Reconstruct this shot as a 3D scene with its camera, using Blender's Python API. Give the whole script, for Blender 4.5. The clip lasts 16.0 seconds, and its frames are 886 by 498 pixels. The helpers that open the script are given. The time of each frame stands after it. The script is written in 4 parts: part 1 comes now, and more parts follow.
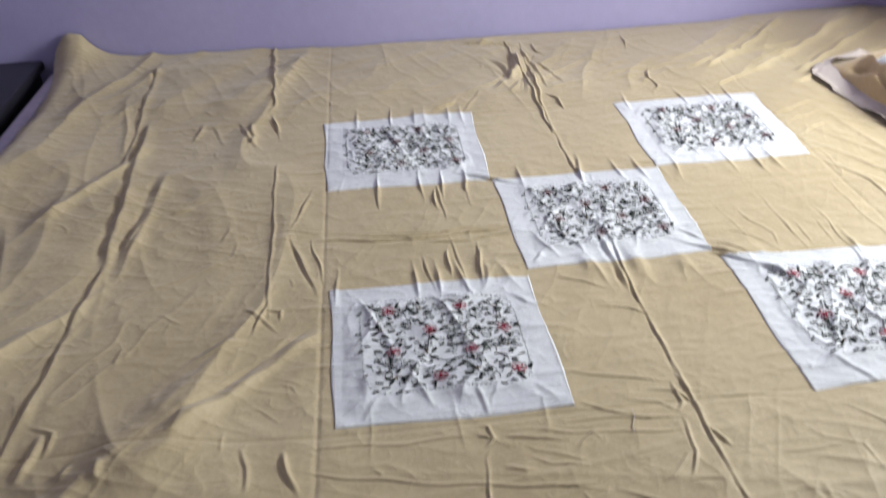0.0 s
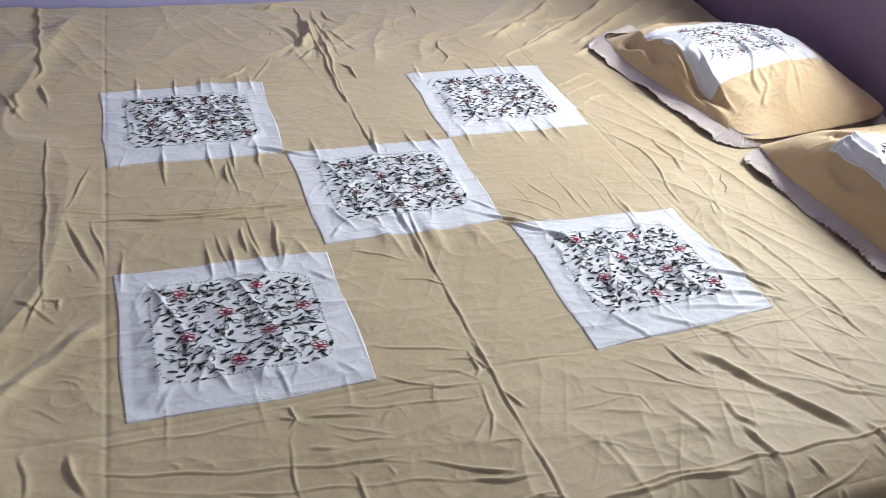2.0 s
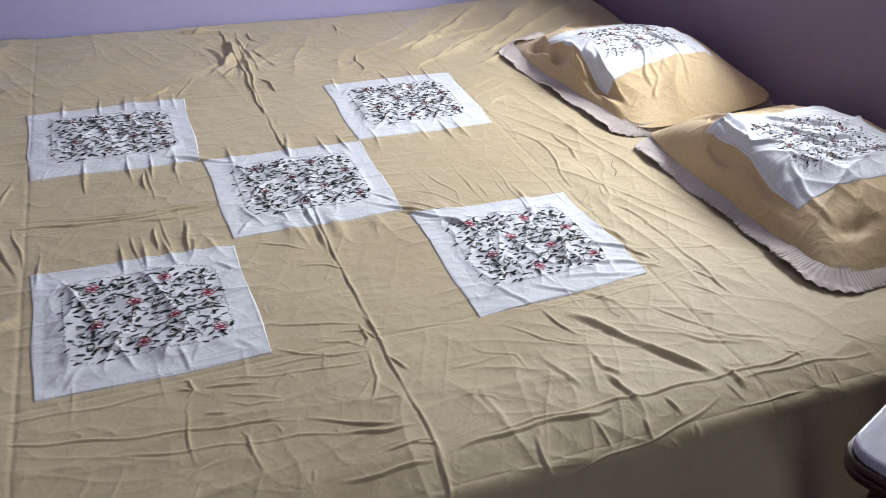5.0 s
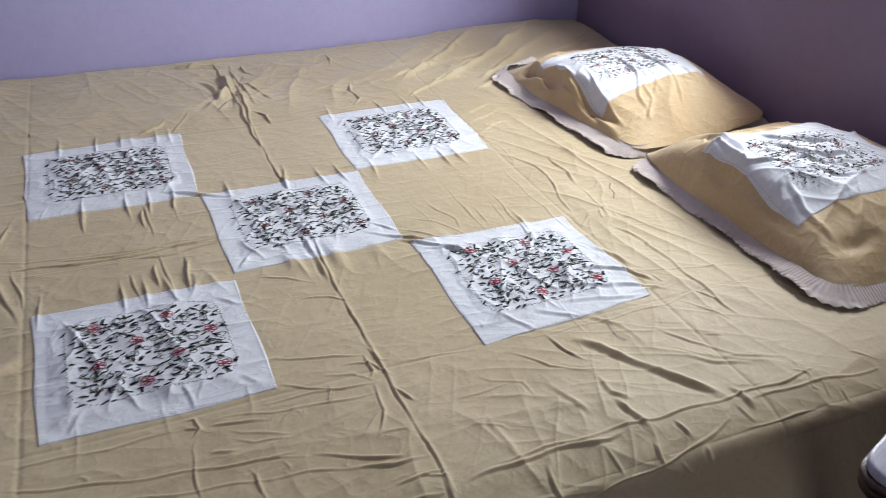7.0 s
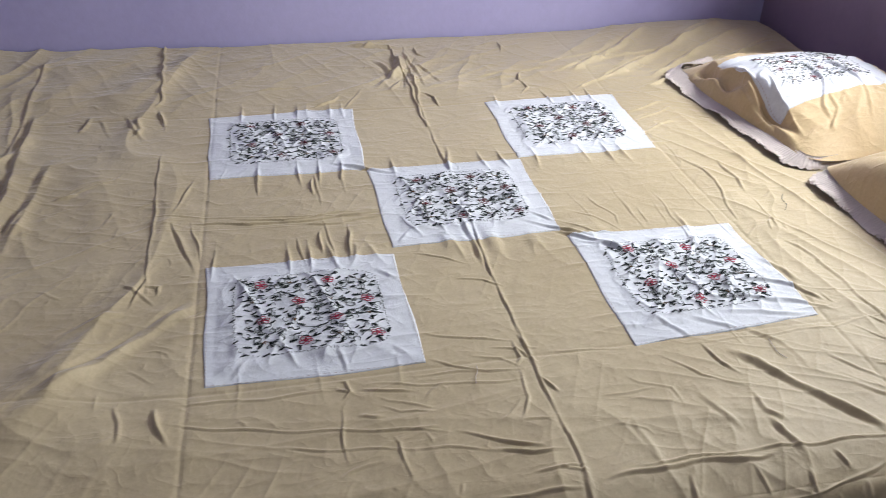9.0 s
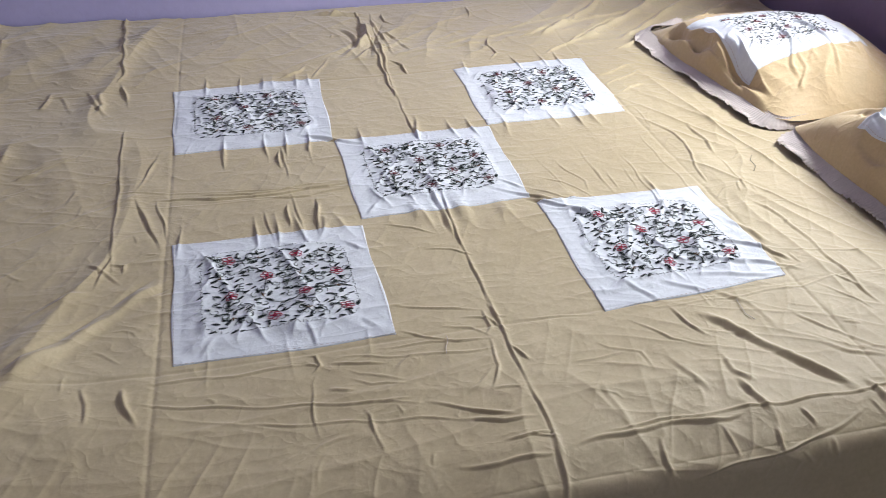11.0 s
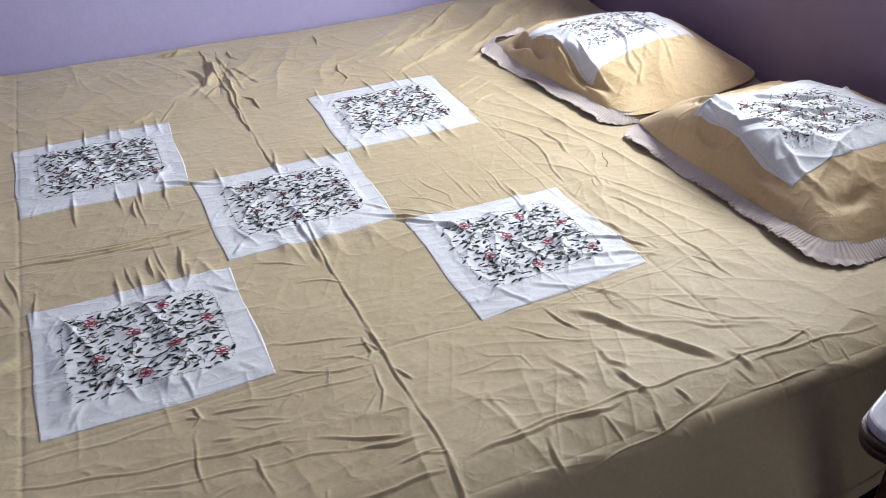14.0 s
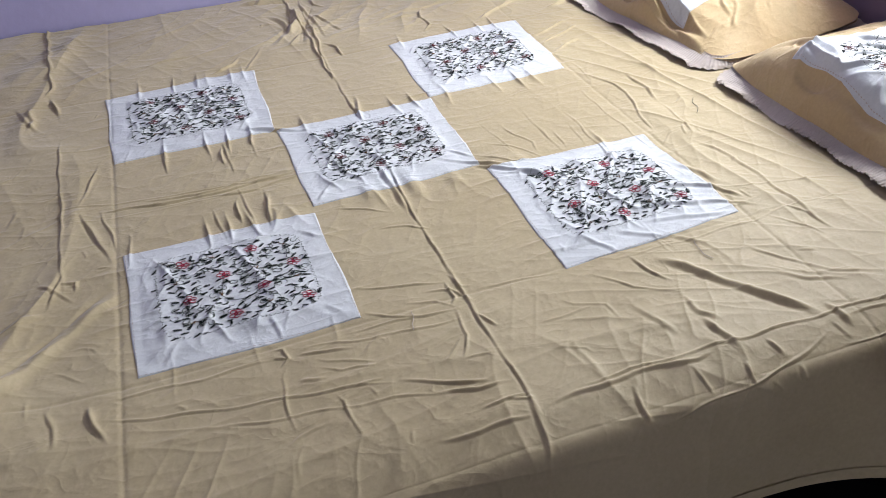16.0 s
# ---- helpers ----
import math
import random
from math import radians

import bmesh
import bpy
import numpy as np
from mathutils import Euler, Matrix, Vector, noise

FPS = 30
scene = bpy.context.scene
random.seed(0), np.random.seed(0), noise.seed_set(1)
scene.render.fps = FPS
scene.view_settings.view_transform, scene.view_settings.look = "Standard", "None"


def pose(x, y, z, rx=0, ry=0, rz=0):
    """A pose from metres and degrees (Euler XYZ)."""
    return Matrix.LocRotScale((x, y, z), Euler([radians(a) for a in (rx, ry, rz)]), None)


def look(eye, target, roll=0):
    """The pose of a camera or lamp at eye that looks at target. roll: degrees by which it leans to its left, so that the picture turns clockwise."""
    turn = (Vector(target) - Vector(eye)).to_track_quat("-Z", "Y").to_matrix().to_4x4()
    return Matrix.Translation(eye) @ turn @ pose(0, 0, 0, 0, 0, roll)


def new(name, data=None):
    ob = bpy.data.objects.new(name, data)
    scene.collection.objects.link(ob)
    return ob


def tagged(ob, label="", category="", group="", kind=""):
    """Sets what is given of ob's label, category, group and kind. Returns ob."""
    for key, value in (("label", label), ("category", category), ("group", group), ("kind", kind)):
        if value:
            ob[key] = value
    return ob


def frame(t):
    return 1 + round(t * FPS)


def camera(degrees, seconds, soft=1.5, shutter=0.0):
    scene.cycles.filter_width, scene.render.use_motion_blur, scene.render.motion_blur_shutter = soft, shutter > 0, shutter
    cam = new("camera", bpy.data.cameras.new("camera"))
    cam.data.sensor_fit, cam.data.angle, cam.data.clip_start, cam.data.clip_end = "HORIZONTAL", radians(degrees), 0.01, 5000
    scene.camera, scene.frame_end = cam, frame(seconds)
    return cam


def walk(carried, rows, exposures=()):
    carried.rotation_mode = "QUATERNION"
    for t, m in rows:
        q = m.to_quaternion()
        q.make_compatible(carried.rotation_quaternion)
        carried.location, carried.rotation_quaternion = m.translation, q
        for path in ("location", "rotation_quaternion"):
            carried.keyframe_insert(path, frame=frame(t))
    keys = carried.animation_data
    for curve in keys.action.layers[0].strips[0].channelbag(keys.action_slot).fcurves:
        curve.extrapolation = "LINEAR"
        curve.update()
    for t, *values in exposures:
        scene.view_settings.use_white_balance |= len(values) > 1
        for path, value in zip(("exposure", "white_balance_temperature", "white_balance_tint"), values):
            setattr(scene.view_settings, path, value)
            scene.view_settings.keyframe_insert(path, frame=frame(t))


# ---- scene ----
cam = camera(55.8, 16.0, soft=0.5, shutter=0.4)
PATH = [
    (0, (-0.387, -1.293, 1.281), (-0.254, 0.388, 0.204), -2.2),
    (0.2, (-0.396, -1.294, 1.269), (-0.234, 0.342, 0.13), -2.6),
    (0.4, (-0.384, -1.304, 1.277), (-0.187, 0.325, 0.133), -2.2),
    (0.5, (-0.379, -1.317, 1.29), (-0.146, 0.319, 0.164), -1.2),
    (1, (-0.373, -1.346, 1.284), (0.026, 0.29, 0.204), 1.4),
    (1.5, (-0.388, -1.314, 1.296), (0.105, 0.266, 0.174), 3.6),
    (2, (-0.382, -1.278, 1.291), (0.209, 0.257, 0.154), 5.1),
    (2.5, (-0.343, -1.327, 1.301), (0.191, 0.272, 0.226), 4.3),
    (3, (-0.317, -1.371, 1.305), (0.25, 0.22, 0.233), 3.2),
    (3.5, (-0.304, -1.406, 1.298), (0.309, 0.173, 0.235), 2.9),
    (4, (-0.299, -1.429, 1.297), (0.291, 0.153, 0.226), 2.5),
    (4.5, (-0.293, -1.443, 1.297), (0.32, 0.125, 0.218), 2.6),
    (4.7, (-0.291, -1.446, 1.296), (0.342, 0.113, 0.215), 3.0),
    (6.8, (-0.298, -1.433, 1.3), (0.406, 0.129, 0.268), 0.8),
    (7, (-0.299, -1.434, 1.301), (0.366, 0.145, 0.27), 1.2),
    (7.5, (-0.304, -1.437, 1.298), (0.305, 0.161, 0.26), 1.5),
    (8, (-0.313, -1.437, 1.299), (0.217, 0.187, 0.258), 1.7),
    (8.5, (-0.32, -1.437, 1.297), (0.136, 0.207, 0.253), 1.9),
    (9, (-0.325, -1.435, 1.297), (0.013, 0.23, 0.243), 1.1),
    (9.2, (-0.324, -1.433, 1.298), (-0.014, 0.232, 0.234), 0.7),
    (11.3, (-0.304, -1.43, 1.296), (0.107, 0.176, 0.176), 0.4),
    (11.5, (-0.304, -1.432, 1.297), (0.145, 0.17, 0.186), 0.7),
    (12, (-0.301, -1.433, 1.3), (0.199, 0.159, 0.198), 0.6),
    (12.5, (-0.297, -1.433, 1.3), (0.251, 0.152, 0.21), 0.5),
    (13, (-0.294, -1.432, 1.301), (0.275, 0.148, 0.214), -0.2),
    (13.5, (-0.286, -1.432, 1.3), (0.325, 0.134, 0.217), -1.1),
    (14, (-0.283, -1.434, 1.3), (0.365, 0.12, 0.219), -1.7),
    (14.5, (-0.286, -1.436, 1.298), (0.344, 0.119, 0.21), -2.5),
    (15, (-0.29, -1.434, 1.295), (0.27, 0.125, 0.175), -3.4),
    (15.5, (-0.291, -1.431, 1.291), (0.208, 0.131, 0.146), -4.2),
    (16, (-0.295, -1.427, 1.288), (0.158, 0.133, 0.122), -4.7),
]
walk(cam, [(t, look(eye, target, roll)) for t, eye, target, roll in PATH], exposures=((0, 0.18, 6850, 8), (1, 0.10, 6700, 10), (2.5, 0.0, 6550, 10), (4.5, -0.04, 6550, 10), (7.2, -0.10, 6550, 10), (9, 0.03, 6650, 10), (12, 0.07, 6500, 10), (16, 0.04, 6600, 10)))

# ---- light ----
world = bpy.data.worlds.new("daylight")
scene.world = world
world.use_nodes = True
wn = world.node_tree
sky = wn.nodes.new("ShaderNodeTexSky")
sky.sky_type, sky.sun_disc, sky.sun_elevation, sky.sun_rotation = "NISHITA", False, radians(42), radians(110)
wn.links.new(sky.outputs[0], wn.nodes["Background"].inputs[0])
wn.nodes["Background"].inputs[1].default_value = 0.10

WALL_X, WALL_Y = 1.215, 1.03          # faces of the head wall and of the long wall
WIN_Y0, WIN_Y1, WIN_Z0, WIN_Z1 = -0.32, 0.42, 0.95, 1.62
THICK = 0.14

glow = bpy.data.lights.new("window_daylight", "AREA")
glow.shape, glow.size, glow.size_y, glow.energy = "RECTANGLE", WIN_Z1 - WIN_Z0, WIN_Y1 - WIN_Y0, 53.0
glow.color = (0.915, 0.968, 1.03)
lamp = new("window_daylight", glow)
lamp.matrix_world = pose(WALL_X + THICK + 0.02, (WIN_Y0 + WIN_Y1) / 2, (WIN_Z0 + WIN_Z1) / 2, 0, 90, 0)

door_glow = bpy.data.lights.new("doorway_daylight", "AREA")
door_glow.shape, door_glow.size, door_glow.size_y, door_glow.energy = "RECTANGLE", 0.9, 2.0, 5.0
door_lamp = new("doorway_daylight", door_glow)
door_lamp.matrix_world = pose(0.55, -3.12, 1.03, 90, 0, 0)


# ---- materials ----
def material(name):
    m = bpy.data.materials.new(name)
    m.use_nodes = True
    return m, m.node_tree, m.node_tree.nodes["Principled BSDF"]


def link(nt, a, b):
    nt.links.new(a, b)


def noise_node(nt, scale, detail=4.0, rough=0.55, stretch=(1, 1, 1)):
    co = nt.nodes.new("ShaderNodeTexCoord")
    mp = nt.nodes.new("ShaderNodeMapping")
    mp.inputs["Scale"].default_value = stretch
    link(nt, co.outputs["Object"], mp.inputs[0])
    n = nt.nodes.new("ShaderNodeTexNoise")
    n.inputs["Scale"].default_value, n.inputs["Detail"].default_value, n.inputs["Roughness"].default_value = scale, detail, rough
    link(nt, mp.outputs[0], n.inputs["Vector"])
    return n.outputs[0]


def ramp(nt, value, stops):
    r = nt.nodes.new("ShaderNodeValToRGB")
    while len(r.color_ramp.elements) < len(stops):
        r.color_ramp.elements.new(0.5)
    for e, (p, c) in zip(r.color_ramp.elements, stops):
        e.position, e.color = p, (*c, 1)
    link(nt, value, r.inputs[0])
    return r.outputs[0]


def mix(nt, a, b, fac=0.5, how="MULTIPLY"):
    m = nt.nodes.new("ShaderNodeMix")
    m.data_type, m.blend_type = "RGBA", how
    m.inputs[0].default_value = fac
    link(nt, a, m.inputs[6])
    link(nt, b, m.inputs[7])
    return m.outputs[2]


def bump(nt, value, strength, distance, bsdf, before=None):
    b = nt.nodes.new("ShaderNodeBump")
    b.inputs["Strength"].default_value, b.inputs["Distance"].default_value = strength, distance
    link(nt, value, b.inputs["Height"])
    if before:
        link(nt, before, b.inputs["Normal"])
    link(nt, b.outputs[0], bsdf.inputs["Normal"])
    return b.outputs[0]


def weave(nt, scale):
    co = nt.nodes.new("ShaderNodeTexCoord")
    out = []
    for d in ("X", "Y"):
        w = nt.nodes.new("ShaderNodeTexWave")
        w.bands_direction = d
        w.inputs["Scale"].default_value, w.inputs["Distortion"].default_value = scale, 0.6
        link(nt, co.outputs["Object"], w.inputs["Vector"])
        out.append(w.outputs[0])
    return mix(nt, out[0], out[1], 0.5, "MIX")


def cloth(name, dark, light, rough=0.62, sheen=0.25, spec=0.3, crumple=0.27):
    m, nt, p = material(name)
    big = ramp(nt, noise_node(nt, 3.5, 5), [(0.3, dark), (0.7, light)])
    fine = ramp(nt, noise_node(nt, 160, 3, 0.6), [(0.3, (0.90, 0.90, 0.90)), (0.7, (1, 1, 1))])
    link(nt, mix(nt, big, fine, 1.0), p.inputs["Base Color"])
    p.inputs["Roughness"].default_value = rough
    p.inputs["Sheen Weight"].default_value = sheen
    p.inputs["Sheen Roughness"].default_value = 0.4
    p.inputs["Specular IOR Level"].default_value = spec
    crush = noise_node(nt, 13, 3, 0.5, (1, 1.6, 1))
    crush.node.noise_type, crush.node.normalize = "RIDGED_MULTIFRACTAL", True
    crush.node.inputs["Offset"].default_value, crush.node.inputs["Gain"].default_value = 0.85, 1.6
    crush.node.inputs["Distortion"].default_value = 0.5
    b = bump(nt, crush, crumple, 0.004, p)
    small = noise_node(nt, 34, 3, 0.5, (1, 0.7, 1))
    small.node.noise_type, small.node.normalize = "RIDGED_MULTIFRACTAL", True
    small.node.inputs["Offset"].default_value, small.node.inputs["Gain"].default_value = 0.85, 1.6
    small.node.inputs["Distortion"].default_value = 0.4
    b = bump(nt, small, 0.8 * crumple, 0.0016, p, b)
    b = bump(nt, noise_node(nt, 60, 5, 0.6), 0.30, 0.0014, p, b)
    bump(nt, weave(nt, 700), 0.15, 0.0003, p, b)
    return m


BEIGE = cloth("beige_cotton", (0.456, 0.364, 0.214), (0.536, 0.442, 0.276), 0.60, 0.30, 0.30)
PILLOW_BEIGE = cloth("pillow_cotton", (0.518, 0.374, 0.194), (0.588, 0.448, 0.252), 0.60, 0.25, 0.30, 0.3)
WHITE = cloth("white_cotton", (0.64, 0.66, 0.68), (0.72, 0.74, 0.75), 0.7, 0.2)
LACE = cloth("cream_lace", (0.50, 0.43, 0.385), (0.62, 0.545, 0.495), 0.8, 0.3)
MATTRESS = cloth("mattress_ticking", (0.40, 0.36, 0.40), (0.52, 0.48, 0.54), 0.85)


def thread(name, a, b):
    m, nt, p = material(name)
    link(nt, ramp(nt, noise_node(nt, 240, 2), [(0.35, a), (0.65, b)]), p.inputs["Base Color"])
    p.inputs["Roughness"].default_value = 0.7
    p.inputs["Specular IOR Level"].default_value = 0.2
    bump(nt, noise_node(nt, 1500, 2), 0.4, 0.0004, p)
    return m


BLACK = thread("black_green_thread", (0.004, 0.007, 0.007), (0.016, 0.024, 0.021))
RED = thread("red_thread", (0.34, 0.02, 0.05), (0.52, 0.06, 0.11))
WINE = thread("wine_red_thread", (0.10, 0.02, 0.025), (0.20, 0.05, 0.06))
GREY = thread("grey_green_thread", (0.045, 0.058, 0.05), (0.14, 0.16, 0.14))
BROWN = thread("brown_thread", (0.10, 0.05, 0.02), (0.20, 0.11, 0.05))


def plaster(name, a, b):
    m, nt, p = material(name)
    big = ramp(nt, noise_node(nt, 1.6, 6), [(0.3, a), (0.7, b)])
    fine = ramp(nt, noise_node(nt, 40, 4), [(0.25, (0.93, 0.93, 0.93)), (0.75, (1, 1, 1))])
    link(nt, mix(nt, big, fine, 1.0), p.inputs["Base Color"])
    p.inputs["Roughness"].default_value = 0.6
    bump(nt, noise_node(nt, 90, 5), 0.25, 0.002, p)
    return m


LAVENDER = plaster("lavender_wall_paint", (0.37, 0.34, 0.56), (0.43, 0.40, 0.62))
# pinker than the lavender, and darkened to carry the head wall's shade
SHADED_MAUVE = plaster("shaded_mauve_wall_paint", (0.20, 0.145, 0.215), (0.25, 0.185, 0.265))
CEILING = plaster("white_ceiling_paint", (0.74, 0.73, 0.74), (0.80, 0.79, 0.80))


def floor_material():
    m, nt, p = material("dark_floor")
    link(nt, ramp(nt, noise_node(nt, 9, 8, 0.7), [(0.3, (0.008, 0.007, 0.009)), (0.7, (0.025, 0.02, 0.024))]), p.inputs["Base Color"])
    p.inputs["Roughness"].default_value = 0.5
    bump(nt, noise_node(nt, 60, 4), 0.2, 0.001, p)
    return m


def wood(name, a, b, rough=0.35):
    m, nt, p = material(name)
    link(nt, ramp(nt, noise_node(nt, 14, 8, 0.65, (1, 9, 9)), [(0.3, a), (0.7, b)]), p.inputs["Base Color"])
    p.inputs["Roughness"].default_value = rough
    bump(nt, noise_node(nt, 60, 4, 0.6, (1, 8, 8)), 0.2, 0.0008, p)
    return m


DARK_FLOOR = floor_material()
DARK_WOOD = wood("dark_brown_wood", (0.030, 0.014, 0.009), (0.075, 0.036, 0.022))
BED_WOOD = wood("bed_wood", (0.035, 0.018, 0.012), (0.07, 0.036, 0.022), 0.5)
PALE_TOP = wood("pale_laminate", (0.42, 0.41, 0.47), (0.58, 0.57, 0.63), 0.3)
BLACK_WOOD = wood("blue_black_wood", (0.008, 0.008, 0.012), (0.020, 0.020, 0.028))
RAIL_PAINT = wood("pale_lilac_paint", (0.42, 0.38, 0.50), (0.58, 0.53, 0.64), 0.5)


# ---- mesh helpers ----
def part(name, data, mat, parent=None, label=""):
    """Link a bmesh or a mesh as one object under a thing."""
    if isinstance(data, bmesh.types.BMesh):
        me = bpy.data.meshes.new(name)
        data.to_mesh(me)
        data.free()
    else:
        me = data
    me.materials.clear()
    me.materials.append(mat)
    ob = new(name, me)
    if parent:
        ob.parent = parent
    if label:
        ob["label"] = label
    return ob


def grid_mesh(name, P, smooth=True):
    """A sheet of quads through an array (rows, columns, 3)."""
    n, m = P.shape[:2]
    idx = np.arange(n * m).reshape(n, m)
    quads = np.stack([idx[:-1, :-1], idx[1:, :-1], idx[1:, 1:], idx[:-1, 1:]], -1).reshape(-1, 4)
    return poly_mesh(name, P.reshape(-1, 3), quads, smooth)


def poly_mesh(name, verts, quads, smooth=True):
    me = bpy.data.meshes.new(name)
    verts, quads = np.asarray(verts, np.float32), np.asarray(quads, np.int32)
    me.vertices.add(len(verts))
    me.vertices.foreach_set("co", verts.ravel())
    me.loops.add(quads.size)
    me.loops.foreach_set("vertex_index", quads.ravel())
    me.polygons.add(len(quads))
    me.polygons.foreach_set("loop_start", np.arange(0, quads.size, 4, dtype=np.int32))
    me.polygons.foreach_set("use_smooth", np.full(len(quads), smooth))
    me.update(calc_edges=True)
    me.validate()
    return me


def box(bm, x0, x1, y0, y1, z0, z1, bevel=0.0, seg=2):
    made = bmesh.ops.create_cube(bm, size=1.0, matrix=Matrix.Translation(((x0 + x1) / 2, (y0 + y1) / 2, (z0 + z1) / 2)) @ Matrix.Diagonal((x1 - x0, y1 - y0, z1 - z0, 1)))
    if bevel:
        edges = list({e for v in made["verts"] for e in v.link_edges})
        bmesh.ops.bevel(bm, geom=edges, offset=bevel, segments=seg, affect="EDGES", profile=0.5)
    return bm


def box_bm(*a, **k):
    return box(bmesh.new(), *a, **k)


# ---- room ----
RX0, RY0, RZ = -2.7, -2.9, 2.6
tagged(part("floor", box_bm(RX0 - 0.2, WALL_X + THICK, RY0 - 0.2, WALL_Y + 0.2, -0.1, 0.0), DARK_FLOOR), "very dark polished floor beside the bed", "floor", kind="structure")
tagged(part("ceiling", box_bm(RX0 - 0.2, WALL_X + THICK, RY0 - 0.2, WALL_Y + 0.2, RZ, RZ + 0.12), CEILING), "plain white painted ceiling", "ceiling", kind="structure")
tagged(part("wall_north", box_bm(RX0 - 0.2, WALL_X + THICK, WALL_Y, WALL_Y + 0.2, 0, RZ), LAVENDER), "lavender painted wall along the bed", "wall", kind="structure")
DOOR_X0, DOOR_X1, DOOR_Z = 0.10, 1.00, 2.05
bm = bmesh.new()
box(bm, RX0 - 0.2, DOOR_X0, RY0 - 0.2, RY0, 0, RZ)
box(bm, DOOR_X1, WALL_X + THICK, RY0 - 0.2, RY0, 0, RZ)
box(bm, DOOR_X0, DOOR_X1, RY0 - 0.2, RY0, DOOR_Z, RZ)
tagged(part("wall_south", bm, LAVENDER), "plain lavender painted wall with an open doorway", "wall", kind="structure")
tagged(part("wall_west", box_bm(RX0 - 0.2, RX0, RY0, WALL_Y, 0, RZ), LAVENDER), "plain lavender painted wall", "wall", kind="structure")
bm = bmesh.new()
box(bm, WALL_X, WALL_X + THICK, RY0, WIN_Y0, 0, RZ)
box(bm, WALL_X, WALL_X + THICK, WIN_Y1, WALL_Y, 0, RZ)
box(bm, WALL_X, WALL_X + THICK, WIN_Y0, WIN_Y1, 0, WIN_Z0)
box(bm, WALL_X, WALL_X + THICK, WIN_Y0, WIN_Y1, WIN_Z1, RZ)
tagged(part("wall_east", bm, SHADED_MAUVE), "mauve painted wall behind the pillows, its colour darkened for shade", "wall", kind="structure")


# ---- cloth relief ----
TABLES = {}


def lattice(x, y, seed):
    """Smooth value noise, 0 to 1, one cell to a unit."""
    if seed not in TABLES:
        TABLES[seed] = np.random.RandomState(seed).rand(256, 256)
    tab = TABLES[seed]
    xi, yi = np.floor(x).astype(int), np.floor(y).astype(int)
    fx, fy = x - xi, y - yi
    fx, fy = fx * fx * fx * (fx * (6 * fx - 15) + 10), fy * fy * fy * (fy * (6 * fy - 15) + 10)
    g = lambda a, b: tab[a % 256, b % 256]
    return (g(xi, yi) * (1 - fx) + g(xi + 1, yi) * fx) * (1 - fy) + (g(xi, yi + 1) * (1 - fx) + g(xi + 1, yi + 1) * fx) * fy


def turned(x, y, deg):
    c, s = math.cos(radians(deg)), math.sin(radians(deg))
    return x * c + y * s, -x * s + y * c


def ripple(x, y, deg, along, across, seed, sharp=2.0):
    """Long wrinkles that run along deg: ridged noise, 0 to 1."""
    a, b = turned(x, y, deg)
    b = b + 0.18 * across * (lattice(a / along * 1.7, b / across * 0.35, seed + 7) - 0.5) * 2
    n = lattice(a / (1.9 * along) + 11.3, b / across + 5.7, seed)
    return (1 - np.abs(2 * n - 1)) ** sharp


def spot(x, y, cx, cy, rx, ry):
    return np.exp(-((x - cx) / rx) ** 2 - ((y - cy) / ry) ** 2)


def crease(z, x, y, x0, y0, x1, y1, w, h, side=0.0, bend=0.0, wide=1.0):
    """Adds a pressed or pulled fold from one point to another: width w, height h (minus: a groove), side: a step across it."""
    L = math.hypot(x1 - x0, y1 - y0)
    ux, uy = (x1 - x0) / L, (y1 - y0) / L
    near = (np.abs((x - (x0 + x1) / 2)) < abs(x1 - x0) / 2 + 9 * w + 0.05) & (np.abs((y - (y0 + y1) / 2)) < abs(y1 - y0) / 2 + 9 * w + 0.05)
    w, h, side = 0.36 * w * wide, 0.50 * h * wide, 0.45 * side * wide
    shade = 1.0 if -uy < 0.25 * abs(ux) - 1e-9 or uy > 0 else -1.0
    px, py = x[near], y[near]
    s = (px - x0) * ux + (py - y0) * uy
    d = -(px - x0) * uy + (py - y0) * ux
    k = s / L
    d = d - bend * np.sin(np.clip(k, 0, 1) * math.pi) - 0.0016 * np.sin(s * 23 + x0 * 50) - 0.0008 * np.sin(s * 71 + y0 * 70)
    end = np.clip(np.minimum(s, L - s) / min(0.10, 0.45 * L) + 0.15, 0, 1)
    end = end * end * (3 - 2 * end)
    uneven = 0.65 + 0.35 * np.sin(s * 43 + x0 * 91 + y0 * 57) * np.sin(s * 19 + x1 * 31)
    q = np.sqrt((d / w) ** 2 + 0.03)
    tuck = np.exp(-((d - 1.5 * w * shade) / (0.5 * w + 0.0008)) ** 2)
    z[near] += end * uneven * (0.86 * h * np.exp(-q * 1.4) - 0.34 * abs(h) * tuck + 0.7 * side * (d / w) * np.exp(-(d / w) ** 2 / 2.5))
    return z


